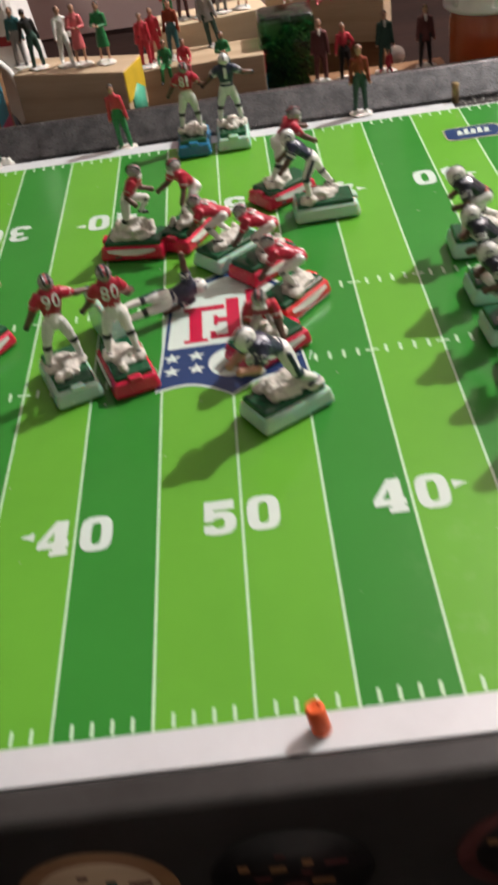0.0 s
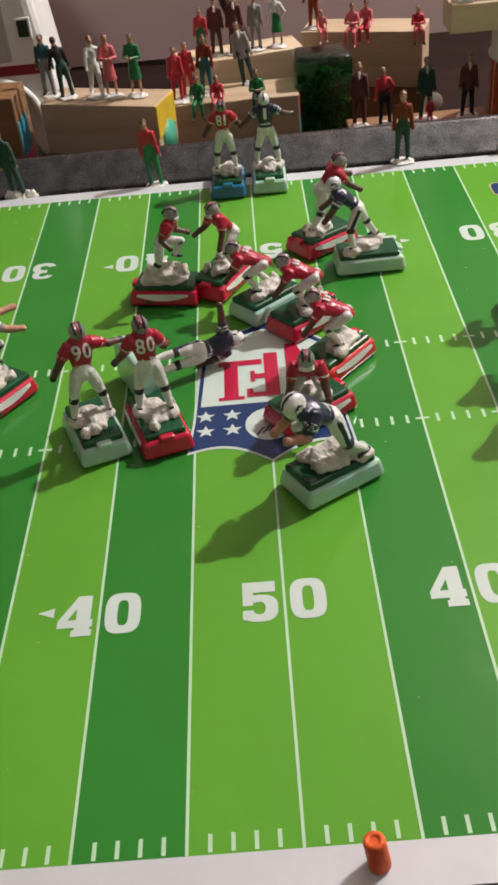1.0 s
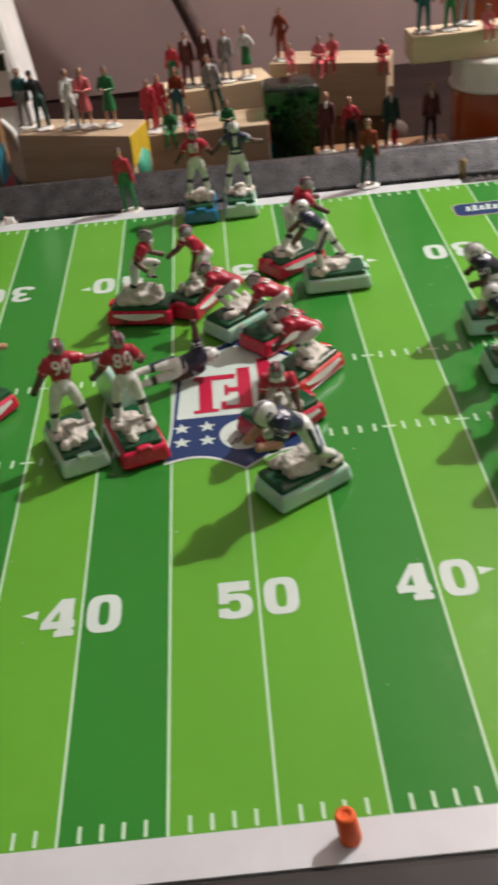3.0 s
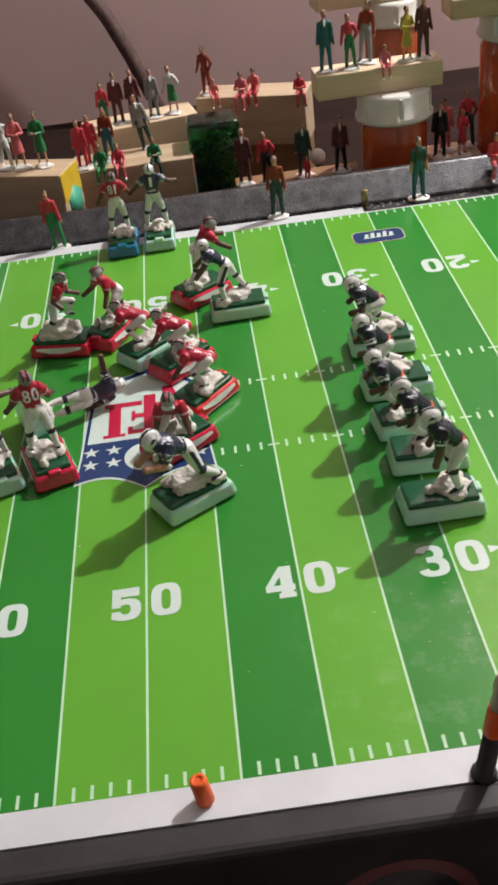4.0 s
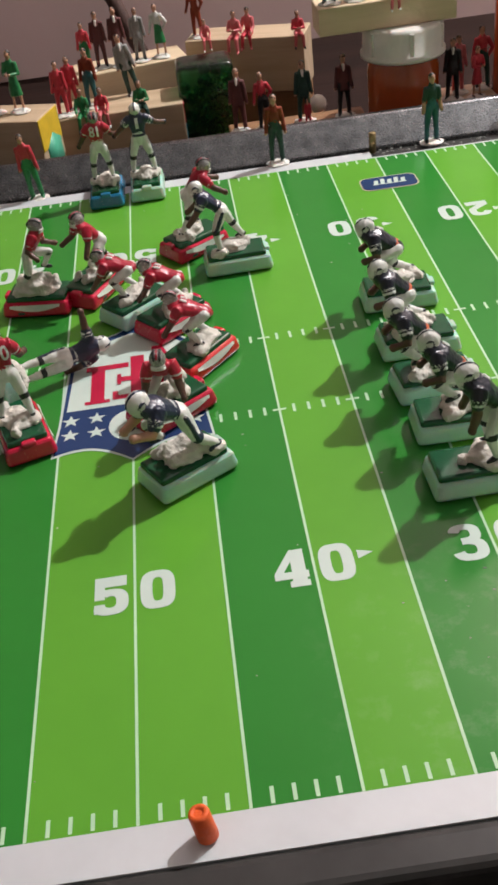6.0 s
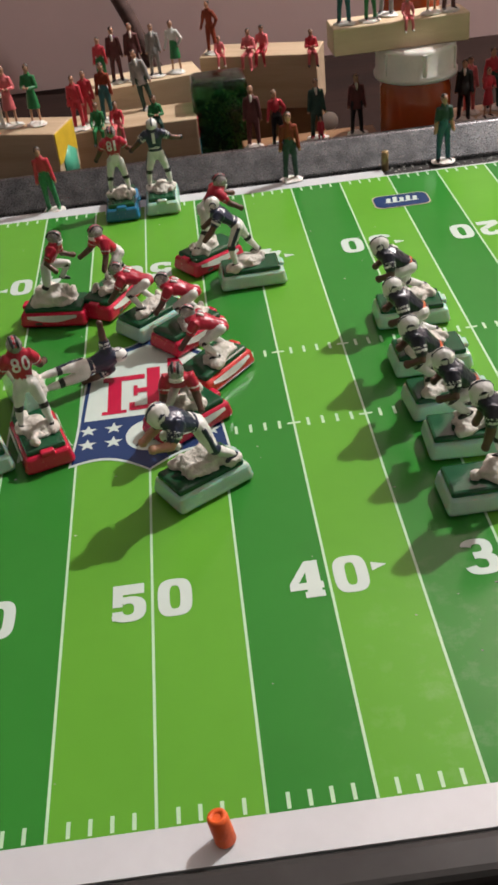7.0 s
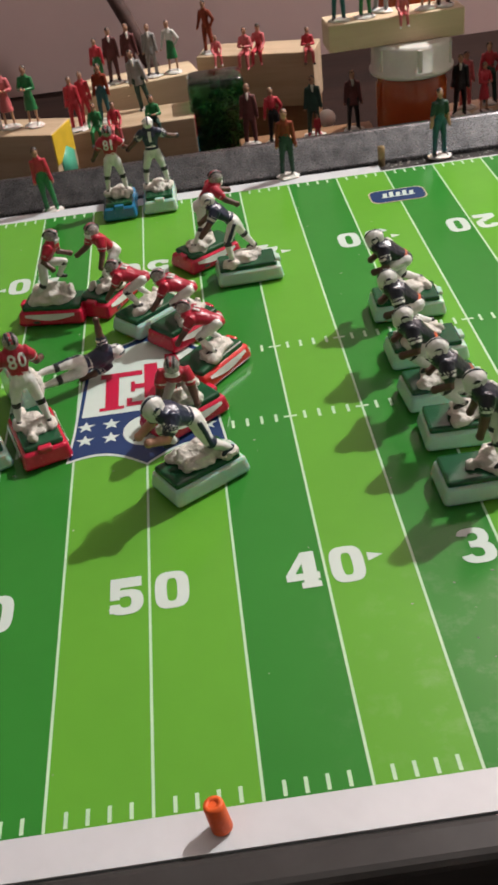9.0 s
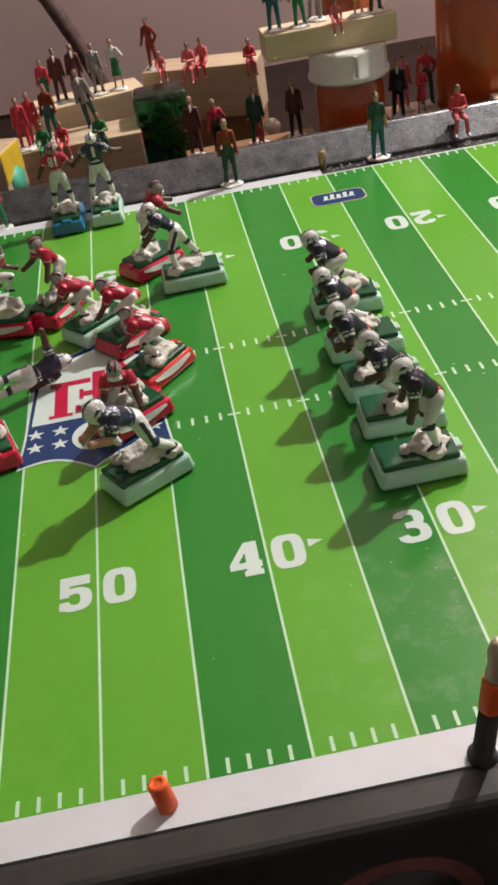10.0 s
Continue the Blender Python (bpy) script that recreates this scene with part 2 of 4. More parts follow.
def part(name, bm, mats, parent, label=""):
    ob = new(name, bm if isinstance(bm, bpy.types.Mesh) else mesh_of(name, bm, mats))
    ob.parent = parent
    return tagged(ob, label)


def place(x, y, z=0.0, yaw=0.0, rx=0.0, ry=0.0):
    return pose(x * U, y * U, z * U, rx, ry, yaw)


def thing(name, where, label, category, group="", kind=""):
    ob = new(name)
    ob.empty_display_size = 0.01
    ob.matrix_basis = where
    return tagged(ob, label, category, group, kind)


def solo(name, bm, mats, where, label, category, group="", kind=""):
    ob = new(name, bm if isinstance(bm, bpy.types.Mesh) else mesh_of(name, bm, mats))
    ob.matrix_basis = where
    return tagged(ob, label, category, group, kind)


def lettering(bm, text, x0, x1, y0, y1, z=0.0, mat=0, bold=0.03, turn=None):
    """Built-in font, filled flat and fitted to a rectangle; turn: a matrix applied after."""
    cu = bpy.data.curves.new("letters", "FONT")
    cu.body, cu.offset, cu.resolution_u = text, bold, 8
    ob = bpy.data.objects.new("letters", cu)
    scene.collection.objects.link(ob)
    me = bpy.data.meshes.new_from_object(ob.evaluated_get(bpy.context.evaluated_depsgraph_get()))
    xs, ys = [v.co.x for v in me.vertices], [v.co.y for v in me.vertices]
    ax, bx, ay, by = min(xs), max(xs), min(ys), max(ys)
    made = []
    for v in me.vertices:
        co = Vector((x0 + (v.co.x - ax) / (bx - ax) * (x1 - x0), y0 + (v.co.y - ay) / (by - ay) * (y1 - y0), z))
        made.append(bm.verts.new(turn @ co if turn else co))
    for p in me.polygons:
        try:
            f = bm.faces.new([made[i] for i in p.vertices])
            f.material_index = mat
        except ValueError:
            pass
    bpy.data.objects.remove(ob)
    bpy.data.curves.remove(cu)
    bpy.data.meshes.remove(me)
    return bm


def fused(name, bm, mats, voxel, seed=0, fold=0.006, number=None):
    """Melts overlapping forms into one moulded skin with hand-painted colour edges; number: (text, matrix, height) laid on the skin."""
    raw = bpy.data.meshes.new("raw")
    bm.to_mesh(raw)
    bm.free()
    src = bpy.data.objects.new("raw", raw)
    skin = bpy.data.objects.new("skin", raw)
    for ob in (src, skin):
        scene.collection.objects.link(ob)
    r = skin.modifiers.new("remesh", "REMESH")
    r.mode, r.voxel_size, r.use_smooth_shade = "VOXEL", voxel, True
    sm = skin.modifiers.new("smooth", "SMOOTH")
    sm.factor, sm.iterations = 0.5, 2
    dg = bpy.context.evaluated_depsgraph_get()
    me = bpy.data.meshes.new_from_object(skin.evaluated_get(dg))
    src_e = src.evaluated_get(dg)
    me.name = name
    slot = [p.material_index for p in raw.polygons]
    off = Vector((seed * 2.3, seed * 0.7, 1.0))
    picks = []
    for p in me.polygons:
        c = p.center
        q = c + noise.noise_vector(c * 16 + off) * voxel * 0.5
        picks.append(slot[src_e.closest_point_on_mesh(q)[3]])
    normals = [v.normal.copy() for v in me.vertices]
    for v, nrm in zip(me.vertices, normals):
        c = v.co + off
        v.co = v.co + nrm * fold * (noise.noise(c * 9) + 0.6 * noise.noise(Vector((c.x * 30, c.y * 30, c.z * 14))))
    out = bmesh.new()
    out.from_mesh(me)
    out.faces.ensure_lookup_table()
    for f, k in zip(out.faces, picks):
        f.material_index, f.smooth = k, True
    if number:
        text, lay, H = number
        back = (lay.to_3x3() @ Vector((0, 0, 1))).normalized()
        pairs = ((text[0], -0.086, -0.006), (text[1], 0.012 if text[1] != "1" else 0.02, 0.090 if text[1] != "1" else 0.05)) if len(text) > 1 else ((text, -0.022, 0.022),)
        first = len(out.verts)
        for ch, x0, x1 in pairs:
            lettering(out, ch, x0 * H, x1 * H, -0.085 * H, 0.062 * H, 0.0, 5, 0.02, lay)
        out.verts.ensure_lookup_table()
        edges = list({e for v in out.verts[first:] for e in v.link_edges})
        bmesh.ops.subdivide_edges(out, edges=edges, cuts=3, use_grid_fill=True)
        out.verts.ensure_lookup_table()
        for v in out.verts[first:]:
            ok, loc, _, _ = src_e.ray_cast(v.co + back * 0.3, -back)
            v.co = (loc if ok and (loc - v.co).length < 0.15 else v.co) + back * 0.014
    bmesh.ops.scale(out, vec=(U, U, U), verts=out.verts)
    for m in mats if isinstance(mats, (list, tuple)) else [mats]:
        me.materials.append(m)
    out.to_mesh(me)
    out.free()
    for ob in (src, skin):
        bpy.data.objects.remove(ob)
    bpy.data.meshes.remove(raw)
    return me


def ring(bm, f, cx, cy, outer, inner, a0, a1, z, power=2.6, n=22):
    """A piece of a rounded stroke between two squarish ovals, angles in degrees; f maps the unit letter onto the field."""
    rows = []
    for k in range(n + 1):
        a = radians(a0 + (a1 - a0) * k / n)
        c, s = math.cos(a), math.sin(a)
        e = 2 / power
        ux, uy = math.copysign(abs(c) ** e, c), math.copysign(abs(s) ** e, s)
        rows.append([bm.verts.new((*f(cx + r[0] * ux, cy + r[1] * uy), z)) for r in (inner, outer)])
    for p, q in zip(rows, rows[1:]):
        g = bm.faces.new((p[0], p[1], q[1], q[0]))
        g.normal_update()
        if g.normal.z < 0:
            g.normal_flip()


def block_digit(bm, ch, x0, x1, y0, y1, z, turn):
    """Heavy slab-footed sign-painter's digit."""
    def f(x, y):
        v = turn @ Vector((x0 + (x1 - x0) * x, y0 + (y1 - y0) * y, 0))
        return v.x, v.y
    step = iter(range(20))
    def flat(*pts):
        sheet(bm, [f(*p) for p in pts], z + 0.0006 * next(step))
    def bar(a, b, c, d):
        flat((a, c), (b, c), (b, d), (a, d))
    def bend(*args, **kw):
        ring(bm, f, *args, z + 0.0006 * next(step), **kw)
    if ch == "0":
        bend(0.5, 0.5, (0.5, 0.5), (0.155, 0.31), 0, 360, power=3.2, n=40)
    elif ch == "1":
        bar(0.32, 0.68, 0.16, 1), bar(0.1, 0.9, 0, 0.17), bar(0.06, 0.34, 0.70, 0.87)
    elif ch == "2":
        bend(0.5, 0.67, (0.5, 0.33), (0.16, 0.13), 172, -42), flat((0.60, 0.55), (0.92, 0.46), (0.46, 0.22), (0.0, 0.22), (0.0, 0.27)), bar(0, 1, 0, 0.235)
    elif ch == "3":
        bend(0.47, 0.74, (0.47, 0.26), (0.15, 0.11), 170, -88), bend(0.47, 0.30, (0.53, 0.30), (0.19, 0.125), 88, -170), bar(0.30, 0.56, 0.44, 0.62)
    elif ch == "4":
        bar(0.52, 0.93, 0.2, 1), bar(0, 1, 0.22, 0.405), bar(0.42, 1, 0, 0.155), bar(0.5, 0.93, 0.15, 0.23)
        flat((0, 0.39), (0.53, 1), (0.53, 0.70), (0.27, 0.39))
    elif ch == "5":
        bar(0, 0.94, 0.73, 1), bar(0, 0.30, 0.41, 0.75), bend(0.47, 0.335, (0.53, 0.335), (0.17, 0.15), 128, -158), bar(0.0, 0.30, 0.06, 0.29)


# ---- room ----
TABLE_Z, WALL_Y = -2.3, 31.2
bm = bmesh.new()
box(bm, -45, 45, -30, WALL_Y, TABLE_Z - 1.2, TABLE_Z, 0.05)
solo("table", bm, TABLE, place(0, 0), "dark brown wooden table that carries the game", "table", kind="structure")
bm = bmesh.new()
box(bm, -66, 66, WALL_Y, WALL_Y + 3, -32, 62)
solo("wall_north", bm, WALL, place(0, 0), "dusty pink painted wall behind the table", "wall", kind="structure")
for nm, b in (("wall_south", (-66, 66, -70, -66, -32, 62)), ("wall_west", (-70, -66, -70, 34, -32, 62)), ("wall_east", (66, 70, -70, 34, -32, 62))):
    bm = bmesh.new()
    box(bm, *b)
    solo(nm, bm, WALL_PALE, place(0, 0), "plain pale painted wall of the room", "wall", kind="structure")
bm = bmesh.new()
box(bm, -70, 70, -70, 34, 62, 66)
solo("ceiling", bm, CEILING, place(0, 0), "plain off-white ceiling of the room", "ceiling", kind="structure")
bm = bmesh.new()
box(bm, -70, 70, -70, 34, -36, -32)
solo("floor", bm, WOOD_BROWN, place(0, 0), "brown wooden floor under the table", "floor", kind="structure")

# ---- the game board ----
W = 14.0
board = thing("football_game_board", place(0, 0), "green printed tabletop football field with black metal frame", "game board")
for i in range(-12, 12):
    if abs(i + 0.5) < 1:
        light = True
    else:
        k = i if i > 0 else -i - 1
        light = k % 2 == 0
    bm = bmesh.new()
    box(bm, i, i + 1, 0, W, -0.06, 0)
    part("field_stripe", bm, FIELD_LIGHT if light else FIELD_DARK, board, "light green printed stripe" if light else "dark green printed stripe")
Z1 = 0.004
for i in range(-11, 12):
    bm = bmesh.new()
    sheet(bm, [(i - 0.015, 0), (i + 0.015, 0), (i + 0.015, W), (i - 0.015, W)], Z1)
    part("yard_line", bm, LINE_WHITE, board, "white printed yard line")
def stamp(name, w, h):
    bm = bmesh.new()
    sheet(bm, [(-w, -h), (w, -h), (w, h), (-w, h)])
    return mesh_of(name, bm, LINE_WHITE)


TICK, HASH, CROSS = stamp("yard_tick", 0.019, 0.085), stamp("hash_mark", 0.02, 0.09), stamp("hash_cross", 0.09, 0.02)


def stamped(name, me, x, y, z):
    ob = new(name, me)
    ob.parent, ob.location = board, (x * U, y * U, z * U)


for i in range(-50, 51):
    x = i / 5
    if i % 5:
        for y in (0.105, W - 0.105):
            stamped("yard_tick", TICK, x, y, Z1)
    if abs(x) > 1.0:
        for y in (5.86, 7.75):
            if i % 5:
                stamped("hash_mark", HASH, x, y, Z1)
            else:
                stamped("hash_cross", CROSS, x, y, Z1 * 1.6)
for i in range(-8, 9, 2):
    n = str(50 - 5 * abs(i))
    for far in (0, 1):
        bm = bmesh.new()
        turn = Matrix.Translation((i, 2.84 if not far else W - 2.95, 0)) @ Matrix.Rotation(math.pi if far else 0, 4, "Z")
        for ch, a, b in ((n[0], -0.45 if n[0] != "1" else -0.25, -0.07), (n[1], 0.06, 0.45)):
            block_digit(bm, ch, a, b, -0.29, 0.29, Z1 * 1.3, turn)
        if i:
            s = 1 if (i > 0) != bool(far) else -1
            tri = [turn @ Vector(p) for p in ((s * 0.50, 0.0, 0), (s * 0.50, 0.14, 0), (s * 0.68, 0.08, 0))]
            sheet(bm, [(v.x, v.y) for v in tri], Z1 * 1.3)
        part("yard_number", bm, PRINT_WHITE, board, "white printed yard number")
# border and frame
for nm, b, mt in (("border_strip", (-12.4, 12.4, -0.42, 0, -0.06, 0.0), BORDER_WHITE), ("border_strip", (-12.4, 4.95, W, W + 0.36, -0.06, 0.0), BORDER_WHITE), ("border_strip", (4.95, 12.4, W, W + 0.05, -0.06, 0.0), BORDER_WHITE),
                  ("border_strip", (-12.4, -12, 0, W, -0.06, 0.0), BORDER_WHITE), ("border_strip", (12, 12.4, 0, W, -0.06, 0.0), BORDER_WHITE)):
    bm = bmesh.new()
    box(bm, *b)
    part(nm, bm, mt, board, "white painted border")
bm = bmesh.new()
box(bm, -12.9, 12.9, -0.85, -0.425, -2.28, 0.03, 0.1, 0, 3)
part("frame_front", bm, FRAME_BLACK, board, "black metal frame edge")
bm = bmesh.new()
RAIL = [(W + 0.60, -2.28), (W + 0.60, -0.04), (W + 0.62, -0.01), (W + 1.17, 0.44), (W + 1.21, 0.46), (W + 1.32, 0.46), (W + 1.36, 0.42), (W + 1.36, -2.28)]
ends = [[bm.verts.new((x, y, z)) for y, z in RAIL] for x in (-12.9, 12.9)]
for k in range(len(RAIL)):
    bm.faces.new((ends[0][k], ends[0][k - 1], ends[1][k - 1], ends[1][k]))
bm.faces.new(ends[0])
bm.faces.new(ends[1][::-1])
bmesh.ops.recalc_face_normals(bm, faces=bm.faces)
part("frame_back", bm, RAIL_GREY, board, "raised dark grey metal back rail")
bm = bmesh.new()
box(bm, -12.9, 4.95, W + 0.36, W + 0.60, -2.28, -0.16)
box(bm, 4.95, 12.9, W + 0.05, W + 0.60, -2.28, -0.10)
part("frame_gutter", bm, FRAME_BLACK, board, "dusty black gutter behind the border")
for a, b in ((-12.9, -12.4), (12.4, 12.9)):
    bm = bmesh.new()
    box(bm, a, b, -0.42, W + 0.36, -2.28, 0.03, 0.08)
    part("frame_end", bm, FRAME_BLACK, board, "black metal frame edge")
bm = bmesh.new()
box(bm, -12.3, 12.3, -0.4, W + 0.3, -2.28, -0.07)
part("board_body", bm, FRAME_BLACK, board)
bm = bmesh.new()
rng = random.Random(8)
for k in range(320):
    x = rng.uniform(-6.5, 10)
    near = math.exp(-((x + 4.6) / 0.9) ** 2) + 0.15 * math.exp(-((x - 6.2) / 1.2) ** 2)
    r = rng.uniform(0.008, 0.022) * (1 + 1.5 * near)
    ball(bm, (x, rng.choice((W + 0.40, W + 0.46, W + 0.55)) + rng.uniform(-0.05, 0.05), -0.15 if x < 4.95 else -0.095), (r * 1.6, r * 1.3, r), 0, 6)
tagged(part("dust_crumbs", bm, DUST, board, "pale crumbs and dust in the gutter"), kind="stuff")
bm = bmesh.new()
for k in range(200):
    x, y = 5.4 + rng.gauss(0, 1.0), 1.9 + rng.gauss(0, 1.5)
    if k % 3 == 0:
        x, y = rng.uniform(-5, 9), rng.uniform(0.3, 13.6)
    if 0.05 < y < W - 0.1:
        r = rng.uniform(0.005, 0.013)
        ball(bm, (x, y, 0.002), (r * rng.uniform(1, 2.2), r, 0.003), 0, 5)
tagged(part("dust_specks", bm, DUST, board, "pale dust specks on the printed field"), kind="stuff")
# worn round stickers along the front face
for x, mt in ((-1.75, WOOD_BROWN), (0.15, P_BLACK), (2.55, P_MAROON), (-3.9, P_BLACK), (4.6, P_BLACK)):
    bm = bmesh.new()
    tube(bm, [(x, -0.85, -1.33), (x, -0.862, -1.33)], [0.80, 0.80], 36, 0, 1.0, False)
    tube(bm, [(x, -0.860, -1.33), (x, -0.868, -1.33)], [0.62, 0.62], 36, 1, 1.0, False)
    for k in range(11):
        a, d = k * 2.4, 0.14 + 0.04 * k
        wd, ht = 0.05 + 0.03 * (k % 3), 0.03 + 0.02 * (k % 2)
        cx, cz = x + d * math.cos(a), -1.33 + d * math.sin(a)
        box(bm, cx - wd, cx + wd, -0.876, -0.866, cz - ht, cz + ht, 0, 2 + k % 2)
    inner = {"paint_black": P_BLACK, "brown_wood": PINE, "paint_maroon": P_BLACK}[mt.name]
    part("sticker", bm, [mt, inner, P_MAROON, P_DARKGREEN if inner is PINE else WOOD_BROWN], board, "worn round printed sticker")
# centre crest, plain shapes
bm = bmesh.new()
def arc(x0, x1, ya, yb, bulge, n=10):
    return [(x0 + (x1 - x0) * k / n, ya + (yb - ya) * k / n + bulge * math.sin(math.pi * k / n)) for k in range(n + 1)]
def crest(g):
    return (arc(-1.1 + g, 0, 5.48 + g * 1.6, 5.22 + g, 0.20) + arc(0, 1.1 - g, 5.22 + g, 5.48 + g * 1.6, 0.20)[1:]
            + [(1.03 - g, 6.2), (0.98 - g, 7.2), (0.92 - g, 8.0 - g)] + [(0.62 - g, 8.35 - g), (0.25, 8.5 - g), (0, 8.68 - g), (-0.25, 8.5 - g), (-0.62 + g, 8.35 - g)]
            + [(-0.92 + g, 8.0 - g), (-0.98 + g, 7.2), (-1.03 + g, 6.2)])
sheet(bm, crest(0.0), Z1 * 2.0, 0)
sheet(bm, crest(0.035), Z1 * 2.6, 1)
sheet(bm, [(-0.93, 6.52), (0.93, 6.52), (0.84, 7.9), (0.55, 8.2), (0, 8.45), (-0.55, 8.2), (-0.84, 7.9)], Z1 * 3.2, 0)
red_z = Z1 * 3.8
for b in ((-0.60, -0.40, 6.62, 7.55), (-0.68, -0.32, 6.62, 6.70), (-0.68, -0.05, 7.47, 7.60),
          (-0.02, 0.18, 6.66, 7.75), (-0.26, 0.02, 6.66, 6.76), (-0.20, 0.02, 7.10, 7.22), (-0.22, -0.16, 7.03, 7.30), (-0.28, -0.20, 6.66, 6.86),
          (0.30, 0.46, 6.66, 7.95), (0.66, 0.82, 6.66, 7.75)):
    red_z += Z1 * 0.25
    sheet(bm, [(b[0], b[2]), (b[1], b[2]), (b[1], b[3]), (b[0], b[3])], red_z, 2)
sheet(bm, [(0.32, 7.8), (0.46, 7.95), (0.80, 6.8), (0.66, 6.66)], Z1 * 6.8, 2)
for sx in (-0.86, -0.50, 0.50, 0.86):
    for sy in (6.28, 5.95):
        sheet(bm, [(sx + (0.135 if k % 2 == 0 else 0.055) * math.sin(math.pi * k / 5), sy + (0.135 if k % 2 == 0 else 0.055) * math.cos(math.pi * k / 5)) for k in range(10)], Z1 * 3.2, 0)
sheet(bm, [(0.0 + 0.33 * math.cos(2 * math.pi * k / 24) , 6.02 + 0.36 * math.sin(2 * math.pi * k / 24)) for k in range(24)], Z1 * 3.2, 0)
for k in range(4):
    sheet(bm, [(-0.2 + 0.08 * k, 5.78 + 0.03 * k), (-0.16 + 0.08 * k, 5.78 + 0.03 * k), (-0.06 + 0.08 * k, 5.95 + 0.03 * k), (-0.10 + 0.08 * k, 5.95 + 0.03 * k)], Z1 * 3.8, 3)
part("centre_crest", bm, [PRINT_WHITE, PRINT_BLUE, PRINT_RED, PRINT_BROWN], board, "blue, white and red printed shield with stars")
# maker's badge, plain shapes
bm = bmesh.new()
def pill(cx, cy, w, h, r, n=6):
    out = []
    for qx, qy, a0 in ((1, 1, 0), (-1, 1, 90), (-1, -1, 180), (1, -1, 270)):
        for k in range(n + 1):
            a = radians(a0 + 90 * k / n)
            out.append((cx + qx * (w - r) + r * math.cos(a), cy + qy * (h - r) + r * math.sin(a)))
    return out
sheet(bm, pill(5.0, 12.72, 0.55, 0.30, 0.16), Z1 * 2, 2)
sheet(bm, pill(5.0, 12.72, 0.525, 0.275, 0.15), Z1 * 2.6, 1)
for k in range(5):
    x = 4.70 + 0.13 * k
    sheet(bm, [(x, 12.66), (x + 0.08, 12.66), (x + 0.11, 12.84 + 0.05 * (k % 2)), (x + 0.03, 12.84 + 0.05 * (k % 2))], Z1 * 3.8, 0)
sheet(bm, [(4.68, 12.64), (5.33, 12.64), (5.33, 12.67), (4.68, 12.67)], Z1 * 3.9, 0)
part("badge", bm, [PRINT_WHITE, PRINT_BLUE, BADGE_CREAM], board, "small navy oval badge with white marks")


# ---- figurines ----
def joints(lean=0.0, side=0.0, thigh=(0, 0), shin=(0, 0), spread=(6, 6), arm=(0, 0), out=(12, 12), fore=(10, 10), fore_in=(0, 0), nod=0.0, wide=1.0):
    """Joint places of a standing body one unit high that looks along +y. Angles in degrees, (left, right); forward is plus."""
    def d(fwd, outw):
        return Vector((math.sin(radians(outw)), math.sin(radians(fwd)) * math.cos(radians(outw)), -math.cos(radians(fwd)) * math.cos(radians(outw))))
    J = {"pelvis": Vector((0, 0, 0))}
    up = Vector((math.sin(radians(side)), math.sin(radians(lean)) * math.cos(radians(side)), math.cos(radians(lean)) * math.cos(radians(side))))
    J["waist"] = up * 0.10
    J["chest"] = up * 0.225
    J["neck"] = up * 0.31
    hup = Vector((up.x * 0.6, math.sin(radians(lean - nod)), math.cos(radians(lean - nod)))).normalized()
    J["head"] = J["neck"] + hup * 0.085
    J["hup"] = hup
    J["up"] = up
    for i, s in ((0, -1), (1, 1)):
        J["hip", i] = Vector((s * 0.052 * wide, 0, -0.01))
        J["knee", i] = J["hip", i] + 0.245 * d(thigh[i], s * spread[i])
        J["ankle", i] = J["knee", i] + 0.225 * d(shin[i], s * spread[i] * 0.5)
        J["toe", i] = J["ankle", i] + Vector((s * 0.015, 0.075, -0.02))
        sh = J["neck"] - up * (0.035 if wide > 1 else 0.055) + Vector((s * 0.105 * wide, 0, 0))
        J["shoulder", i] = sh
        el = sh + 0.165 * d(arm[i], s * out[i])
        J["elbow", i] = el
        J["hand", i] = el + 0.15 * d(arm[i] + fore[i], s * (out[i] - fore_in[i]))
    low = min(J["ankle", 0].z, J["ankle", 1].z) - 0.03
    for k in list(J):
        if k not in ("hup", "up"):
            J[k] = J[k] - Vector((0, 0, low))
    return J


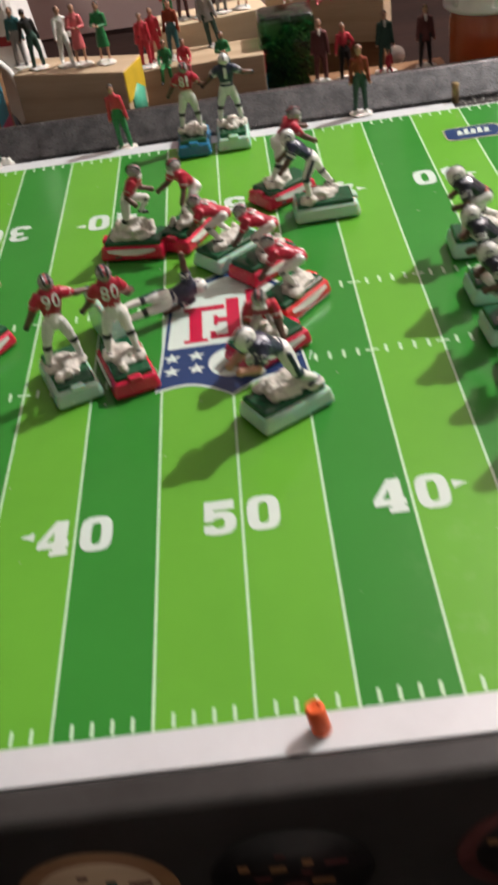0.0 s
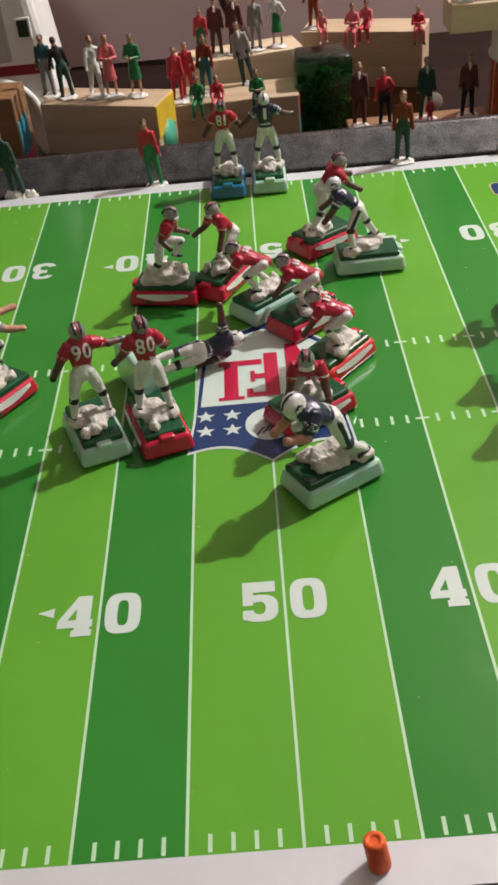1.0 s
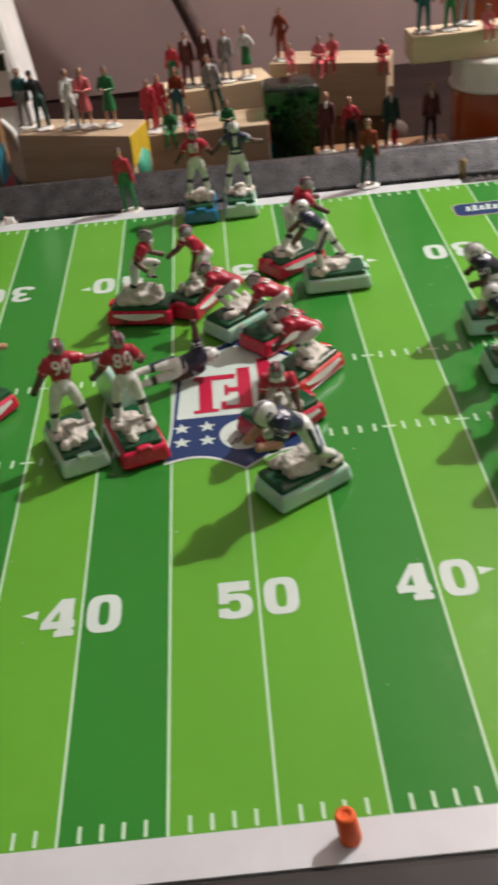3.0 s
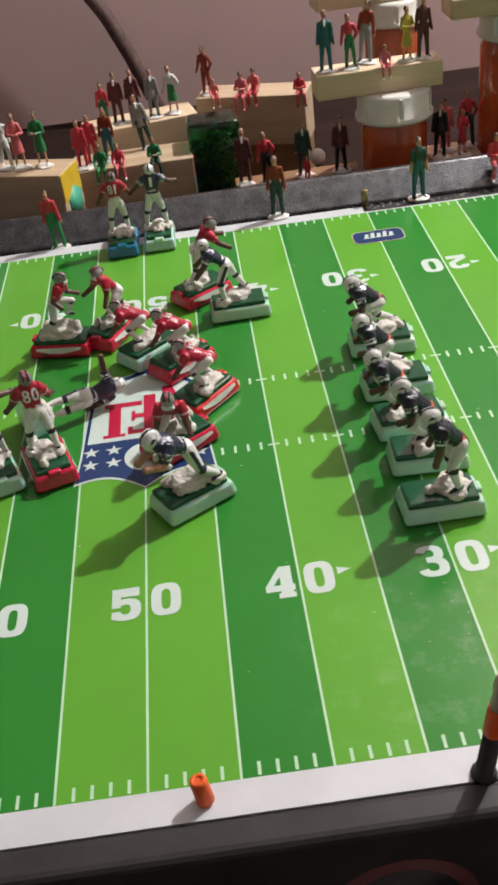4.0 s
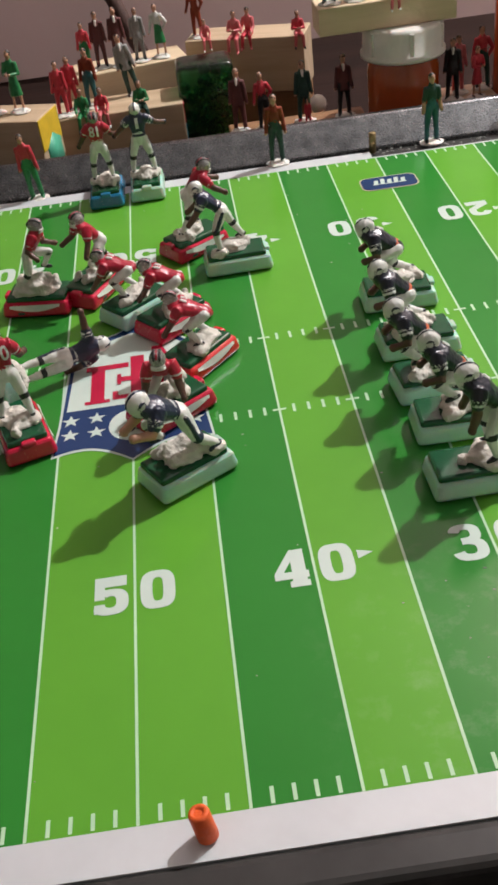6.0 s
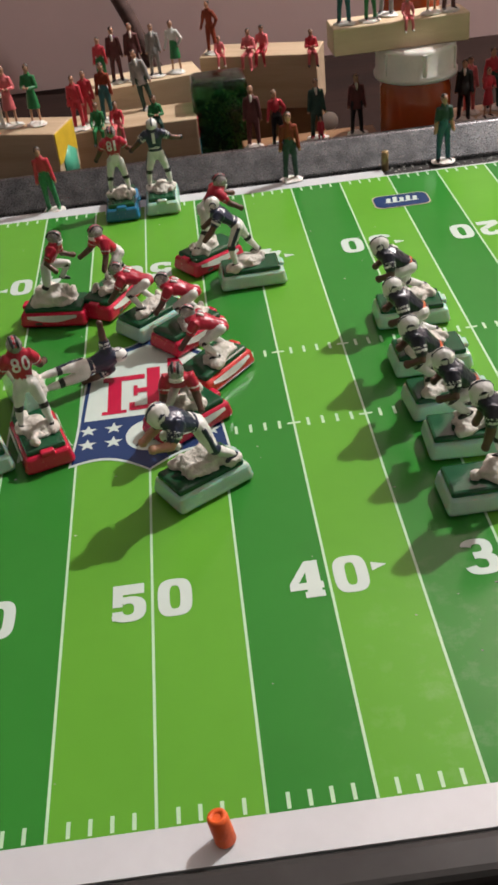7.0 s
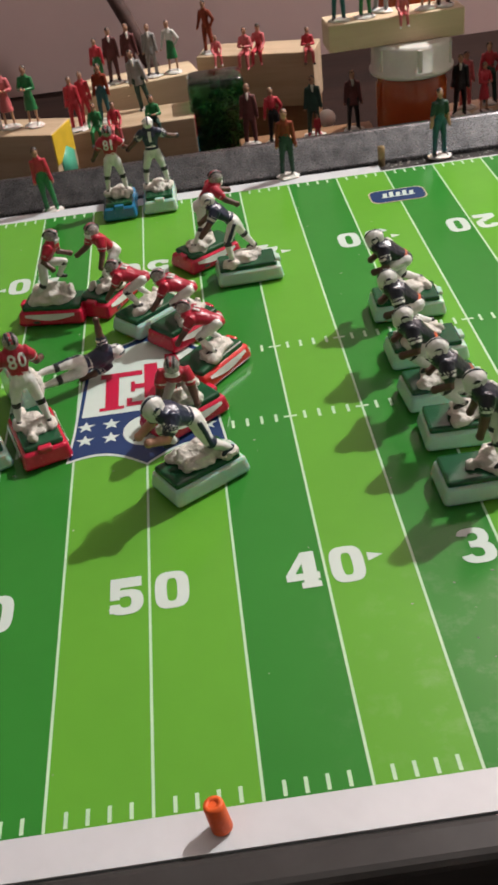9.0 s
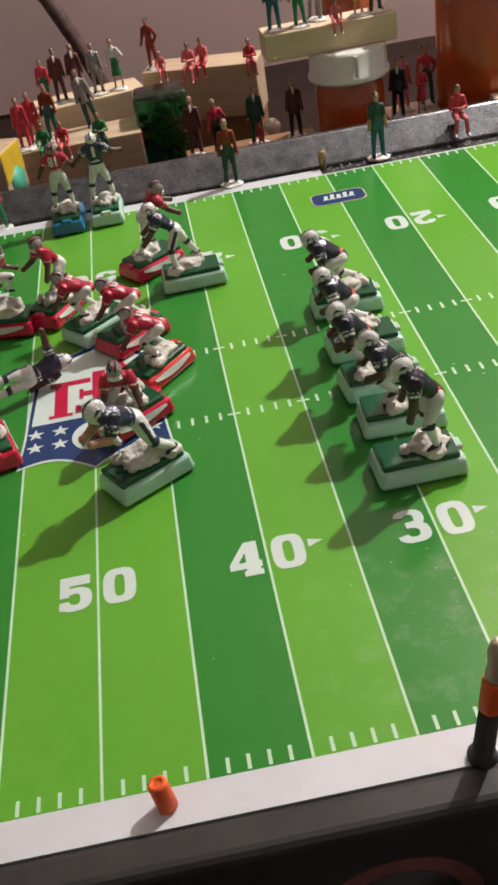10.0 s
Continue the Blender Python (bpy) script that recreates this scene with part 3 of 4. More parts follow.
def body(bm, J, m, H=1.0, bulk=1.0, kind="man", stripe=None, number="", sleeves=True, lift=0.0, cuffs=None, bars=0, shirt=False, chest=1.0, belt=None):
    """One figurine. m: slots for top, legs, head, skin, shoe."""
    top, legs, hair, skin, shoe = m
    S = lambda k: J[k] * H + Vector((0, 0, lift))
    r = lambda v: v * H * bulk
    up = J["up"]
    # legs
    for i in (0, 1):
        if kind == "skirt":
            tube(bm, [S(("knee", i)) + Vector((0, 0, 0.02 * H)), S(("ankle", i))], [r(0.026), r(0.02)], 8, skin)
        else:
            hip, knee, ank = S(("hip", i)), S(("knee", i)), S(("ankle", i))
            if kind == "player":
                tube(bm, [hip, hip.lerp(knee, 0.5), knee], [r(0.060), r(0.055), r(0.040)], 10, legs)
                tube(bm, [knee, knee.lerp(ank, 0.35), ank], [r(0.038), r(0.039), r(0.025)], 10, cuffs if cuffs is not None else legs)
                tube(bm, [knee.lerp(hip, 0.06), knee.lerp(ank, 0.16)], [r(0.046), r(0.046)], 10, shoe, round_ends=False)
            else:
                tube(bm, [hip, hip.lerp(knee, 0.5), knee, knee.lerp(ank, 0.5), ank], [r(0.056), r(0.050), r(0.040), r(0.037), r(0.034)], 10, legs)
        a, t = S(("ankle", i)), S(("toe", i))
        tube(bm, [a + (a - t) * 0.15, a.lerp(t, 0.6), t], [r(0.027), r(0.028), r(0.022)], 8, shoe, flat=0.8)
    # trunk
    p, w, c, n = S("pelvis"), S("waist"), S("chest"), S("neck")
    across = Vector((1, 0, 0))
    if kind == "skirt":
        tube(bm, [S(("knee", 0)).lerp(S(("knee", 1)), 0.5) + Vector((0, 0, 0.0)), p.lerp(S(("knee", 0)).lerp(S(("knee", 1)), 0.5), 0.3), w], [r(0.115), r(0.09), r(0.058)], 14, legs, flat=0.75, round_ends=False)
    rr = (0.084, 0.078 * chest, 0.116 * chest, 0.098 * chest) if kind == "player" else (0.074, 0.066, 0.084, 0.058)
    tube(bm, [p, w], [r(rr[0]), r(rr[1] * 1.02)], 14, legs if kind != "coat" and chest < 1.12 else top, flat=0.74)
    tube(bm, [w - up * 0.02 * H, c, n - up * 0.02 * H], [r(rr[1] * 1.05), r(rr[2]), r(rr[3])], 14, top, flat=0.68)
    if kind == "coat":
        tube(bm, [p - up * 0.10 * H, p, w], [r(0.10), r(0.088), r(0.074)], 14, top, flat=0.72, round_ends=False)
    for i in (0, 1):
        s, e, h = S(("shoulder", i)), S(("elbow", i)), S(("hand", i))
        if kind == "player":
            tube(bm, [n.lerp(s, 0.3) - up * 0.05 * H, s, s.lerp(e, 0.3), s.lerp(e, 0.56)], [r(0.056), r(0.062), r(0.056), r(0.049)], 12, top)
            if stripe is not None:
                for a, b in (((0.24, 0.33), (0.42, 0.56)) if stripe == 5 else ((0.48, 0.55),)):
                    tube(bm, [s.lerp(e, a), s.lerp(e, b)], [r(0.0605 - 0.017 * a)] * 2, 12, 5, round_ends=False)
            tube(bm, [s.lerp(e, 0.5), e, h], [r(0.040), r(0.036), r(0.028)], 10, skin)
            ball(bm, h, r(0.034), shoe if number else skin, 8)
        else:
            tube(bm, [n.lerp(s, 0.45) - up * 0.03 * H, s, s.lerp(e, 0.5), e], [r(0.040), r(0.043), r(0.039), r(0.034)], 10, top)
            tube(bm, [e, h], [r(0.032), r(0.026)], 8, top if sleeves else skin)
            ball(bm, h + (h - e) * 0.12, r(0.026), skin, 8)
    # head
    hd, hu = S("head"), J["hup"]
    tube(bm, [n - hu * 0.03 * H, hd], [r(0.036), r(0.034)], 8, skin)
    rot = Vector((0, 0, 1)).rotation_difference(hu).to_matrix().to_4x4()
    if kind == "player":
        ball(bm, hd + hu * 0.012 * H, (r(0.070), r(0.084), r(0.078)), hair, 16, rot)
        fwd = rot @ Vector((0, 1, 0))
        ball(bm, hd + fwd * 0.035 * H - hu * 0.022 * H, (r(0.048), r(0.050), r(0.052)), skin, 10, rot)
        for k in (-0.02, 0.012):
            pts = [hd + rot @ Vector((x * H, (0.098 - 7 * x * x) * H, (k - 0.03) * H)) for x in (-0.066, -0.035, 0, 0.035, 0.066)]
            tube(bm, pts, [r(0.008)] * 5, 6, 5)
        if stripe is not None:
            if stripe == 5:
                for sx in (-1, 1):
                    ring = [hd + rot @ Vector((sx * (0.071 - 0.012 * abs(math.sin(a))) * H * bulk, 0.034 * H * math.sin(a), (0.012 + 0.032 * math.cos(a)) * H)) for a in (-2.6, -1.9, -1.2, -0.5, 0.2, 0.9, 1.6, 2.3, 2.8)]
                    tube(bm, ring, [r(0.007)] * 9, 6, 0)
            for off in ((0,) if stripe == 5 else (-0.030, 0.0, 0.030)):
                pts = [hd + hu * 0.012 * H + rot @ Vector((off * H, 0.0845 * H * bulk * math.sin(a), 0.0795 * H * bulk * math.cos(a) - abs(off) * 0.2 * H)) for a in (-1.5, -1.0, -0.5, 0, 0.5, 0.9)]
                tube(bm, pts, [r(0.0085 if stripe == 5 else 0.006 if off == 0 else 0.0105)] * 6, 6, 0 if stripe == 5 or off == 0 else stripe)
    else:
        ball(bm, hd, (r(0.048), r(0.056), r(0.064)), skin, 12, rot)
        vs = ball(bm, hd + hu * 0.016 * H - (rot @ Vector((0, 0.010 * H, 0))), (r(0.052), r(0.056), r(0.056)), hair, 12, rot)
    if bars:
        lay = Matrix.Translation(c.lerp(n, 0.2)) @ Matrix.Rotation(-math.atan2(up.y, up.z), 4, "X") @ Matrix.Translation((0, -r(rr[2] * 0.70), 0))
        for x0 in ((-0.055, 0.012) if bars == 2 else (-0.022,)):
            got = bmesh.ops.create_cube(bm, size=1, matrix=lay @ Matrix.Translation(((x0 + 0.022) * H, 0, 0)) @ Matrix.Diagonal((0.030 * H, 0.010 * H, 0.075 * H, 1)))
            for f in {f for v in got["verts"] for f in v.link_faces}:
                f.material_index = 5
    if belt is not None:
        a, b = (0.05, 0.35) if chest > 1.12 else (0.45, 0.75)
        tube(bm, [p.lerp(w, a), p.lerp(w, b)], [r(rr[0] * 1.04), r(rr[0] * 1.04)], 14, belt, flat=0.76, round_ends=False)
        for s in (() if chest > 1.12 else (-1, 1)):
            hip, knee = S(("hip", (s + 1) // 2)), S(("knee", (s + 1) // 2))
            tube(bm, [hip + Vector((s * r(0.050), 0, 0)), hip.lerp(knee, 0.5) + Vector((s * r(0.050), 0, 0)), knee + Vector((s * r(0.034), 0, 0))], [r(0.018)] * 3, 6, belt)
    if shirt:
        tube(bm, [n + Vector((0, 0.040 * H, -0.005 * H)), c + Vector((0, 0.062 * H, 0))], [r(0.022), r(0.010)], 8, 5)
    return (Matrix.Translation(c.lerp(n, 0.2)) @ Matrix.Rotation(-math.atan2(up.y, up.z), 4, "X") @ Matrix.Translation((0, -r(rr[2] * 0.74), 0))
            @ Matrix.Rotation(math.pi / 2, 4, "X"))


def base_parts(root, mats, L=1.14, Wd=0.69, hgt=0.27, strip=False):
    """The sliding base: a bevelled skirt, a green plate let into it, a dial knob at the rear."""
    skirt_mat, plate_mat = mats
    bm = bmesh.new()
    box(bm, -Wd / 2, Wd / 2, -L / 2, L / 2, 0.012, hgt, 0.07, 0, 3)
    for v in bm.verts:
        if v.co.z > hgt * 0.6:
            v.co.x *= 0.94
            v.co.y *= 0.955
    part("base_skirt", bm, skirt_mat, root)
    bm = bmesh.new()
    box(bm, -Wd / 2 + 0.075, Wd / 2 - 0.075, -L / 2 + 0.10, L / 2 - 0.06, hgt - 0.03, hgt + 0.075, 0.035, 0, 2)
    part("base_plate", bm, plate_mat, root, "glossy dark green plate")
    bm = bmesh.new()
    box(bm, -0.10, 0.10, -L / 2 + 0.015, -L / 2 + 0.17, hgt - 0.04, hgt + 0.05, 0.03, 0, 2)
    part("base_clip", bm, skirt_mat, root)
    bm = bmesh.new()
    box(bm, -Wd / 2 + 0.02, Wd / 2 - 0.02, L / 2 - 0.13, L / 2 - 0.09, 0.06, 0.13, 0.012)
    box(bm, Wd / 2 - 0.045, Wd / 2 + 0.004, -0.30, -0.18, 0.07, 0.12, 0.012)
    part("base_slot", bm, P_BLACK, root)
    if strip:
        bm = bmesh.new()
        pts = [(Wd / 2 + 0.004, -0.42 + 0.84 * k / 10, 0.20 - 0.075 * math.sin(math.pi * k / 10)) for k in range(11)]
        for sx in (1, -1):
            low = [bm.verts.new((sx * (Wd / 2 + 0.003), y, z)) for _, y, z in pts]
            high = [bm.verts.new((sx * (Wd / 2 - 0.018), y, 0.235)) for _, y, z in pts]
            for k in range(10):
                bm.faces.new((low[k], low[k + 1], high[k + 1], high[k]))
        part("side_strip", bm, P_WHITE, root, "white strip under the plate")


TEAM_RED = dict(mats=[P_RED, P_WHITE, P_SILVER, SKIN_DARK, P_BLACK, P_WHITE, P_BLACK], stripe=6, belt=None)
TEAM_NAVY = dict(mats=[P_NAVY, P_WHITE, P_WHITE, SKIN_DARK, P_BLACK, P_WHITE, P_NAVY], stripe=5, belt=6)
TEAM_ROW = dict(mats=[P_INK, P_WHITE, P_WHITE, SKIN_DARK, P_BLACK, P_WHITE, P_ORANGE], stripe=5, belt=6)
TEAM_NAVY_FAIR = dict(mats=[P_NAVY, P_WHITE, P_WHITE, SKIN, P_NAVY, P_WHITE, P_NAVY], stripe=5, belt=6)
TEAM_GREY = dict(mats=[P_GREY, P_GREY, P_WHITE, SKIN, P_BLACK, P_WHITE, P_GREY], stripe=5, belt=None)


def player(x, y, yaw, pose_args, team, base, label, H=1.42, number="", putty=1, turn=0.0, shift=(0, 0), fallen=None, bulk=1.1, seed=0, bars=0, chest=1.0):
    """A figurine on its sliding base; yaw: the way the base points, from +y anticlockwise."""
    where = place(x, y, 0, yaw) if fallen is None else fallen
    root = thing("football_player_piece", where, label, "player piece", "player pieces on the field")
    base_parts(root, (base, GREEN_PLATE), strip=base in (RED_BASE, ORANGE_RED))
    top = 0.345
    bm = bmesh.new()
    J = joints(wide=1.15, **pose_args)
    lay = body(bm, J, (0, 1, 2, 3, 4), H, bulk, "player", team["stripe"], number, lift=top + 0.05, cuffs=5, bars=bars, chest=chest, belt=team["belt"])
    if turn or shift != (0, 0):
        swing = Matrix.Translation((shift[0], shift[1], 0)) @ Matrix.Rotation(radians(turn), 4, "Z")
        bmesh.ops.transform(bm, matrix=swing, verts=bm.verts)
        lay = swing @ lay
    part("figurine", fused("figurine", bm, team["mats"], 0.0125, seed, 0.007, (number, lay, H) if number else None), None, root)
    if putty:
        bm = bmesh.new()
        rng = random.Random(seed + 5)
        for i in (0, 1):
            f = Matrix.Rotation(radians(turn), 4, "Z") @ (J["ankle", i] * H)
            lump(bm, (min(0.2, max(-0.2, f.x + shift[0])), min(0.40, max(-0.40, f.y + shift[1] + 0.03)), top + 0.03), (0.11, 0.15, 0.085), 0, seed + i)
        lump(bm, (shift[0] * 0.5, shift[1] * 0.5 - 0.02, top + 0.03), (0.15 + 0.04 * putty, 0.20 + 0.06 * putty, 0.05 + 0.07 * putty), 0, seed + 7, 0.5)
        for k in range(4 * putty):
            lump(bm, (rng.uniform(-0.2, 0.2), rng.uniform(-0.36, 0.36), top + 0.03), (rng.uniform(0.05, 0.1), rng.uniform(0.05, 0.12), rng.uniform(0.05, 0.06 + 0.05 * putty)), 0, seed + k, 0.6)
        part("putty", fused("putty", bm, PUTTY, 0.02, seed, 0.022), None, root, "rough pale putty holding the feet")
    return root


STAND = dict(lean=4, spread=(13, 13), out=(30, 30), arm=(-5, 20), fore=(25, 40))
RUN = dict(lean=22, thigh=(45, -25), shin=(-20, -55), spread=(5, 5), arm=(40, -35), out=(14, 14), fore=(60, 60), nod=10)
CROUCH = dict(lean=58, thigh=(62, 20), shin=(-28, -38), spread=(14, 14), arm=(58, 50), out=(12, 12), fore=(10, 25), nod=40)
BLOCK = dict(lean=52, thigh=(48, -12), shin=(-22, -42), spread=(12, 12), arm=(95, 80), out=(14, 14), fore=(15, 30), nod=35)
LINE = dict(lean=78, thigh=(58, 46), shin=(-44, -50), spread=(14, 14), arm=(30, 18), out=(8, 8), fore=(6, 20), nod=40)
ROW = dict(lean=62, thigh=(80, 5), shin=(-50, -66), spread=(15, 15), arm=(-8, -14), out=(30, 30), fore=(70, 75), fore_in=(55, 50), nod=34)
ROW_HIGH = dict(lean=48, thigh=(22, 14), shin=(-16, -12), spread=(11, 11), arm=(4, -6), out=(8, 8), fore=(12, 26), nod=26)


# ---- players on the field ----
def P(base, **k):
    q = dict(base)
    q.update(k)
    return q


RED_ON = lambda b: "red-jerseyed player on a %s base" % b
NAVY_ON = lambda b: "navy-jerseyed player with white helmet on a %s base" % b
player(0.70, 4.75, 121, P(CROUCH, lean=58, thigh=(-16, 72), shin=(-52, -30), arm=(34, 20), fore=(62, 50), fore_in=(30, 20), nod=20), TEAM_NAVY_FAIR, CLEAR, NAVY_ON("frosted clear") + "", seed=1, putty=2, chest=1.1, shift=(0, 0.0), bulk=1.24, H=1.50)
player(-2.31, 5.98, 21, P(STAND, lean=10, side=6, out=(34, 62), arm=(-8, 15), fore=(10, 45), spread=(17, 19)), TEAM_RED, CLEAR, "red-jerseyed player numbered 90 on a frosted clear base", number="90", H=1.38, seed=2)
player(-1.48, 6.02, 18, P(STAND, lean=8, out=(30, 24), arm=(10, 10), fore=(25, 60), thigh=(8, -8), shin=(0, -14)), TEAM_RED, RED_BASE, "red-jerseyed player numbered 80 on a red base", number="80", H=1.38, seed=3)
player(-3.86, 7.02, -36, P(CROUCH, lean=30, arm=(70, 60), fore=(20, 20)), TEAM_GREY, RED_BASE, "grey-clad player reaching forward on a red base", seed=4, putty=2, turn=-30)
player(-1.49, 9.72, -100, P(RUN, lean=30, thigh=(88, -8), shin=(-30, -40), arm=(10, -30), fore=(60, 80), nod=18), TEAM_RED, RED_BASE, RED_ON("red") + ", running", seed=5, putty=3, H=1.31)
player(-0.60, 9.94, -29, P(BLOCK, lean=44, arm=(14, 30)), TEAM_RED, RED_BASE, RED_ON("red") + ", leaning in", seed=6, turn=150, shift=(0.22, 0.12), H=1.36)
player(0.12, 9.06, 131, P(LINE), TEAM_RED, CLEAR, RED_ON("frosted clear") + ", crouching", bars=2, seed=7, chest=1.13, H=1.34, bulk=1.04, turn=-58, shift=(-0.05, 0.04))
player(0.68, 8.50, 130, P(LINE, lean=76), TEAM_RED, RED_BASE, RED_ON("red") + ", crouching", bars=2, seed=8, chest=1.13, H=1.34, bulk=1.04, turn=-55, shift=(-0.16, -0.08))
player(1.01, 7.32, 138, P(LINE, lean=72), TEAM_RED, ORANGE_RED, RED_ON("orange-red") + ", crouching", bars=2, seed=9, chest=1.13, H=1.34, bulk=1.04, turn=-60, shift=(-0.16, -0.08))
player(0.55, 6.15, 125, P(CROUCH, lean=52, thigh=(85, 70), shin=(-66, -60), arm=(20, 20)), TEAM_RED, RED_BASE, RED_ON("red") + ", bent behind the runner", seed=10, turn=50)
player(1.15, 11.05, -55, P(BLOCK, lean=46, arm=(50, 40), fore=(20, 20), thigh=(40, -8), shin=(-24, -38), nod=26), TEAM_RED, RED_BASE, RED_ON("red") + ", locked with a blocker", seed=11, turn=-20)
player(1.85, 10.20, 92, P(BLOCK, lean=50, thigh=(26, -26), shin=(-8, -34), arm=(34, 24), fore=(10, 24), nod=32), TEAM_NAVY, CLEAR, NAVY_ON("frosted clear") + ", blocking", seed=12, shift=(0, 0.17))
player(-0.43, 13.90, 0, P(STAND), TEAM_RED, BLUE_BASE, "red-jerseyed player numbered 81 on a blue base", number="81", H=1.34, seed=13)
player(0.38, 13.97, 0, P(STAND, spread=(16, 16), out=(45, 55)), TEAM_NAVY, CLEAR, "navy-jerseyed player numbered 1 on a frosted clear base", number="1", H=1.38, seed=14)
for k, (x, y) in enumerate(((4.17, 8.27), (4.14, 6.90), (4.12, 5.84), (4.17, 4.91), (4.10, 3.85))):
    player(x, y, 91 + (k % 3 - 1) * 3, P(ROW if k < 4 else ROW_HIGH, lean=(58, 52, 50, 50, 47)[k]), TEAM_ROW, CLEAR, "navy-jerseyed player with white helmet crouching in a row", bulk=1.18, H=1.47, bars=1, chest=1.16, seed=20 + k, shift=(0, (0.03, 0.14, 0.16, -0.02, -0.24)[k]))
player(0, 0, 0, P(STAND, arm=(0, 10), out=(88, 20), fore=(5, 20), spread=(4, 4)), TEAM_NAVY, CLEAR, "navy-jerseyed player tipped over on its upended base", seed=30,
       fallen=Matrix.Translation((-1.92 * U, 6.95 * U, 0.36 * U)) @ Matrix.Rotation(radians(24), 4, "Z") @ Matrix.Rotation(radians(90), 4, "Y"))

# ---- sideline markers ----
bm = bmesh.new()
lathe(bm, (0, 0, 0), [(0.085, 0.0), (0.097, 0.015), (0.095, 0.305), (0.088, 0.327), (0.05, 0.332), (0.045, 0.315)], 20)
solo("pylon", bm, ORANGE_POST, place(0.61, -0.20, 0.0, 0, -7, -8), "short orange foam pylon on the white border", "pylon")
marker = thing("sideline_marker", place(3.49, -0.36, 0.0, 0, 0, 6), "leaning marker post in black, orange and gold", "marker post")
bm = bmesh.new()
lathe(bm, (0, 0, 0), [(0.14, 0.0), (0.14, 0.05), (0.10, 0.08), (0.095, 0.68)], 16)
part("foot", bm, P_BLACK, marker)
bm = bmesh.new()
lathe(bm, (0, 0, 0), [(0.10, 0.68), (0.105, 0.71), (0.105, 1.03), (0.10, 1.06)], 16)
part("band", bm, ORANGE_POST, marker)
bm = bmesh.new()
lathe(bm, (0, 0, 0), [(0.09, 1.06), (0.095, 1.12), (0.08, 1.24), (0.10, 1.36), (0.085, 1.48), (0.04, 1.53)], 16)
part("cap", bm, BADGE_CREAM, marker, "pale golden cap")
bm = bmesh.new()
lathe(bm, (0, 0, 0), [(0.075, 0.0), (0.075, 0.40), (0.05, 0.41)], 14)
solo("short_post", bm, BRASS, place(5.04, 14.45, -0.05), "short dull brass post behind the border", "post")

# ---- timber stands behind the rail ----
def timber(x0, y0, x1, y1, depth, z0, z1, mat, label, name="timber_block", bevel=0.03):
    """A sawn piece whose front edge runs from (x0, y0) to (x1, y1)."""
    L = math.hypot(x1 - x0, y1 - y0)
    bm = bmesh.new()
    box(bm, 0, L, 0, depth, 0, z1 - z0, bevel)
    ob = thing(name, place(x0, y0, z0, math.degrees(math.atan2(y1 - y0, x1 - x0))), label, "wood block", "timber pieces of the stands")
    part("wood", bm, mat, ob)
    return ob, L


b1, L1 = timber(-4.62, 17.95, -1.95, 17.05, 1.15, -0.45, 0.70, PINE, "pine block with a yellow and mint end")
bm = bmesh.new()
box(bm, L1 - 0.005, L1 + 0.02, 0.02, 1.10, 0.42, 1.13, 0.008)
part("end_paint", bm, P_GOLD, b1, "yellow painted end")
bm = bmesh.new()
tube(bm, [(L1 + 0.0, 0.62, 0.22), (L1 + 0.03, 0.62, 0.22)], [0.46, 0.46], 6, 0, 0.9, False)
part("end_mark", bm, P_MINT, b1, "mint green painted shape")
timber(-4.70, 17.98, -1.98, 17.08, 1.2, TABLE_Z, -0.45, WOOD_BROWN, "brown wood block under a pine block")
b2, L2 = timber(-9.2, 17.9, -5.15, 17.65, 1.2, TABLE_Z, 0.98, WOOD_BROWN, "brown wood block with a striped painted end")
for k, (mt, a, b) in enumerate(((P_CYAN, 1.9, 2.7), (P_MAGENTA, 1.2, 1.9), (P_CYAN, 0.4, 1.2))):
    bm = bmesh.new()
    box(bm, L2 - 0.005, L2 + 0.02, 0.02 + 0.05 * k, 0.85 + 0.1 * k, a, b, 0.008)
    part("end_paint", bm, mt, b2, "painted colour patch")
b3, L3 = timber(-1.90, 18.9, 1.32, 18.9, 1.35, -0.95, 0.05, PINE, "pine plank with seated figures along its edge")
for mt, a, b in ((P_RED, 0.5, 0.98), (P_CYAN, 0.05, 0.5)):
    bm = bmesh.new()
    box(bm, L3 - 0.005, L3 + 0.02, 0.02, 1.3, a, b, 0.008)
    part("end_paint", bm, mt, b3, "painted colour patch")
timber(-1.90, 18.98, 1.30, 18.98, 1.3, TABLE_Z, -0.95, WOOD_BROWN, "brown wood block under a pine plank")
timber(-1.45, 20.45, 1.62, 21.05, 1.2, -0.30, 0.52, PINE_PALE, "pale pine plank carrying standing figures")
timber(-1.45, 20.50, 1.60, 21.10, 1.2, TABLE_Z, -0.30, WOOD_BROWN, "brown wood block under a pale plank")
timber(1.60, 22.1, 4.62, 21.12, 1.2, -0.80, 0.60, PINE, "thick pine beam with seated figures")
timber(1.62, 22.16, 4.60, 21.18, 1.1, TABLE_Z, -0.80, WOOD_BROWN, "brown wood block under a pine beam")
timber(2.30, 16.85, 5.45, 16.85, 1.0, TABLE_Z, -0.26, WOOD_BROWN, "brown wood block behind the rail")
timber(4.42, 16.80, 7.42, 16.85, 0.85, 1.68, 2.26, PINE_PALE, "pine plank resting on a medicine bottle")
timber(7.20, 16.70, 8.45, 16.70, 1.3, TABLE_Z, -0.16, PINE, "pine block with figures beside the bottles")
timber(5.00, 20.2, 8.10, 20.5, 0.95, 2.86, 3.38, PINE_PALE, "pale pine plank on a white bottle cap")
timber(7.62, 16.9, 10.8, 16.9, 1.0, 3.06, 3.50, PINE, "pine plank on a tall amber bottle")
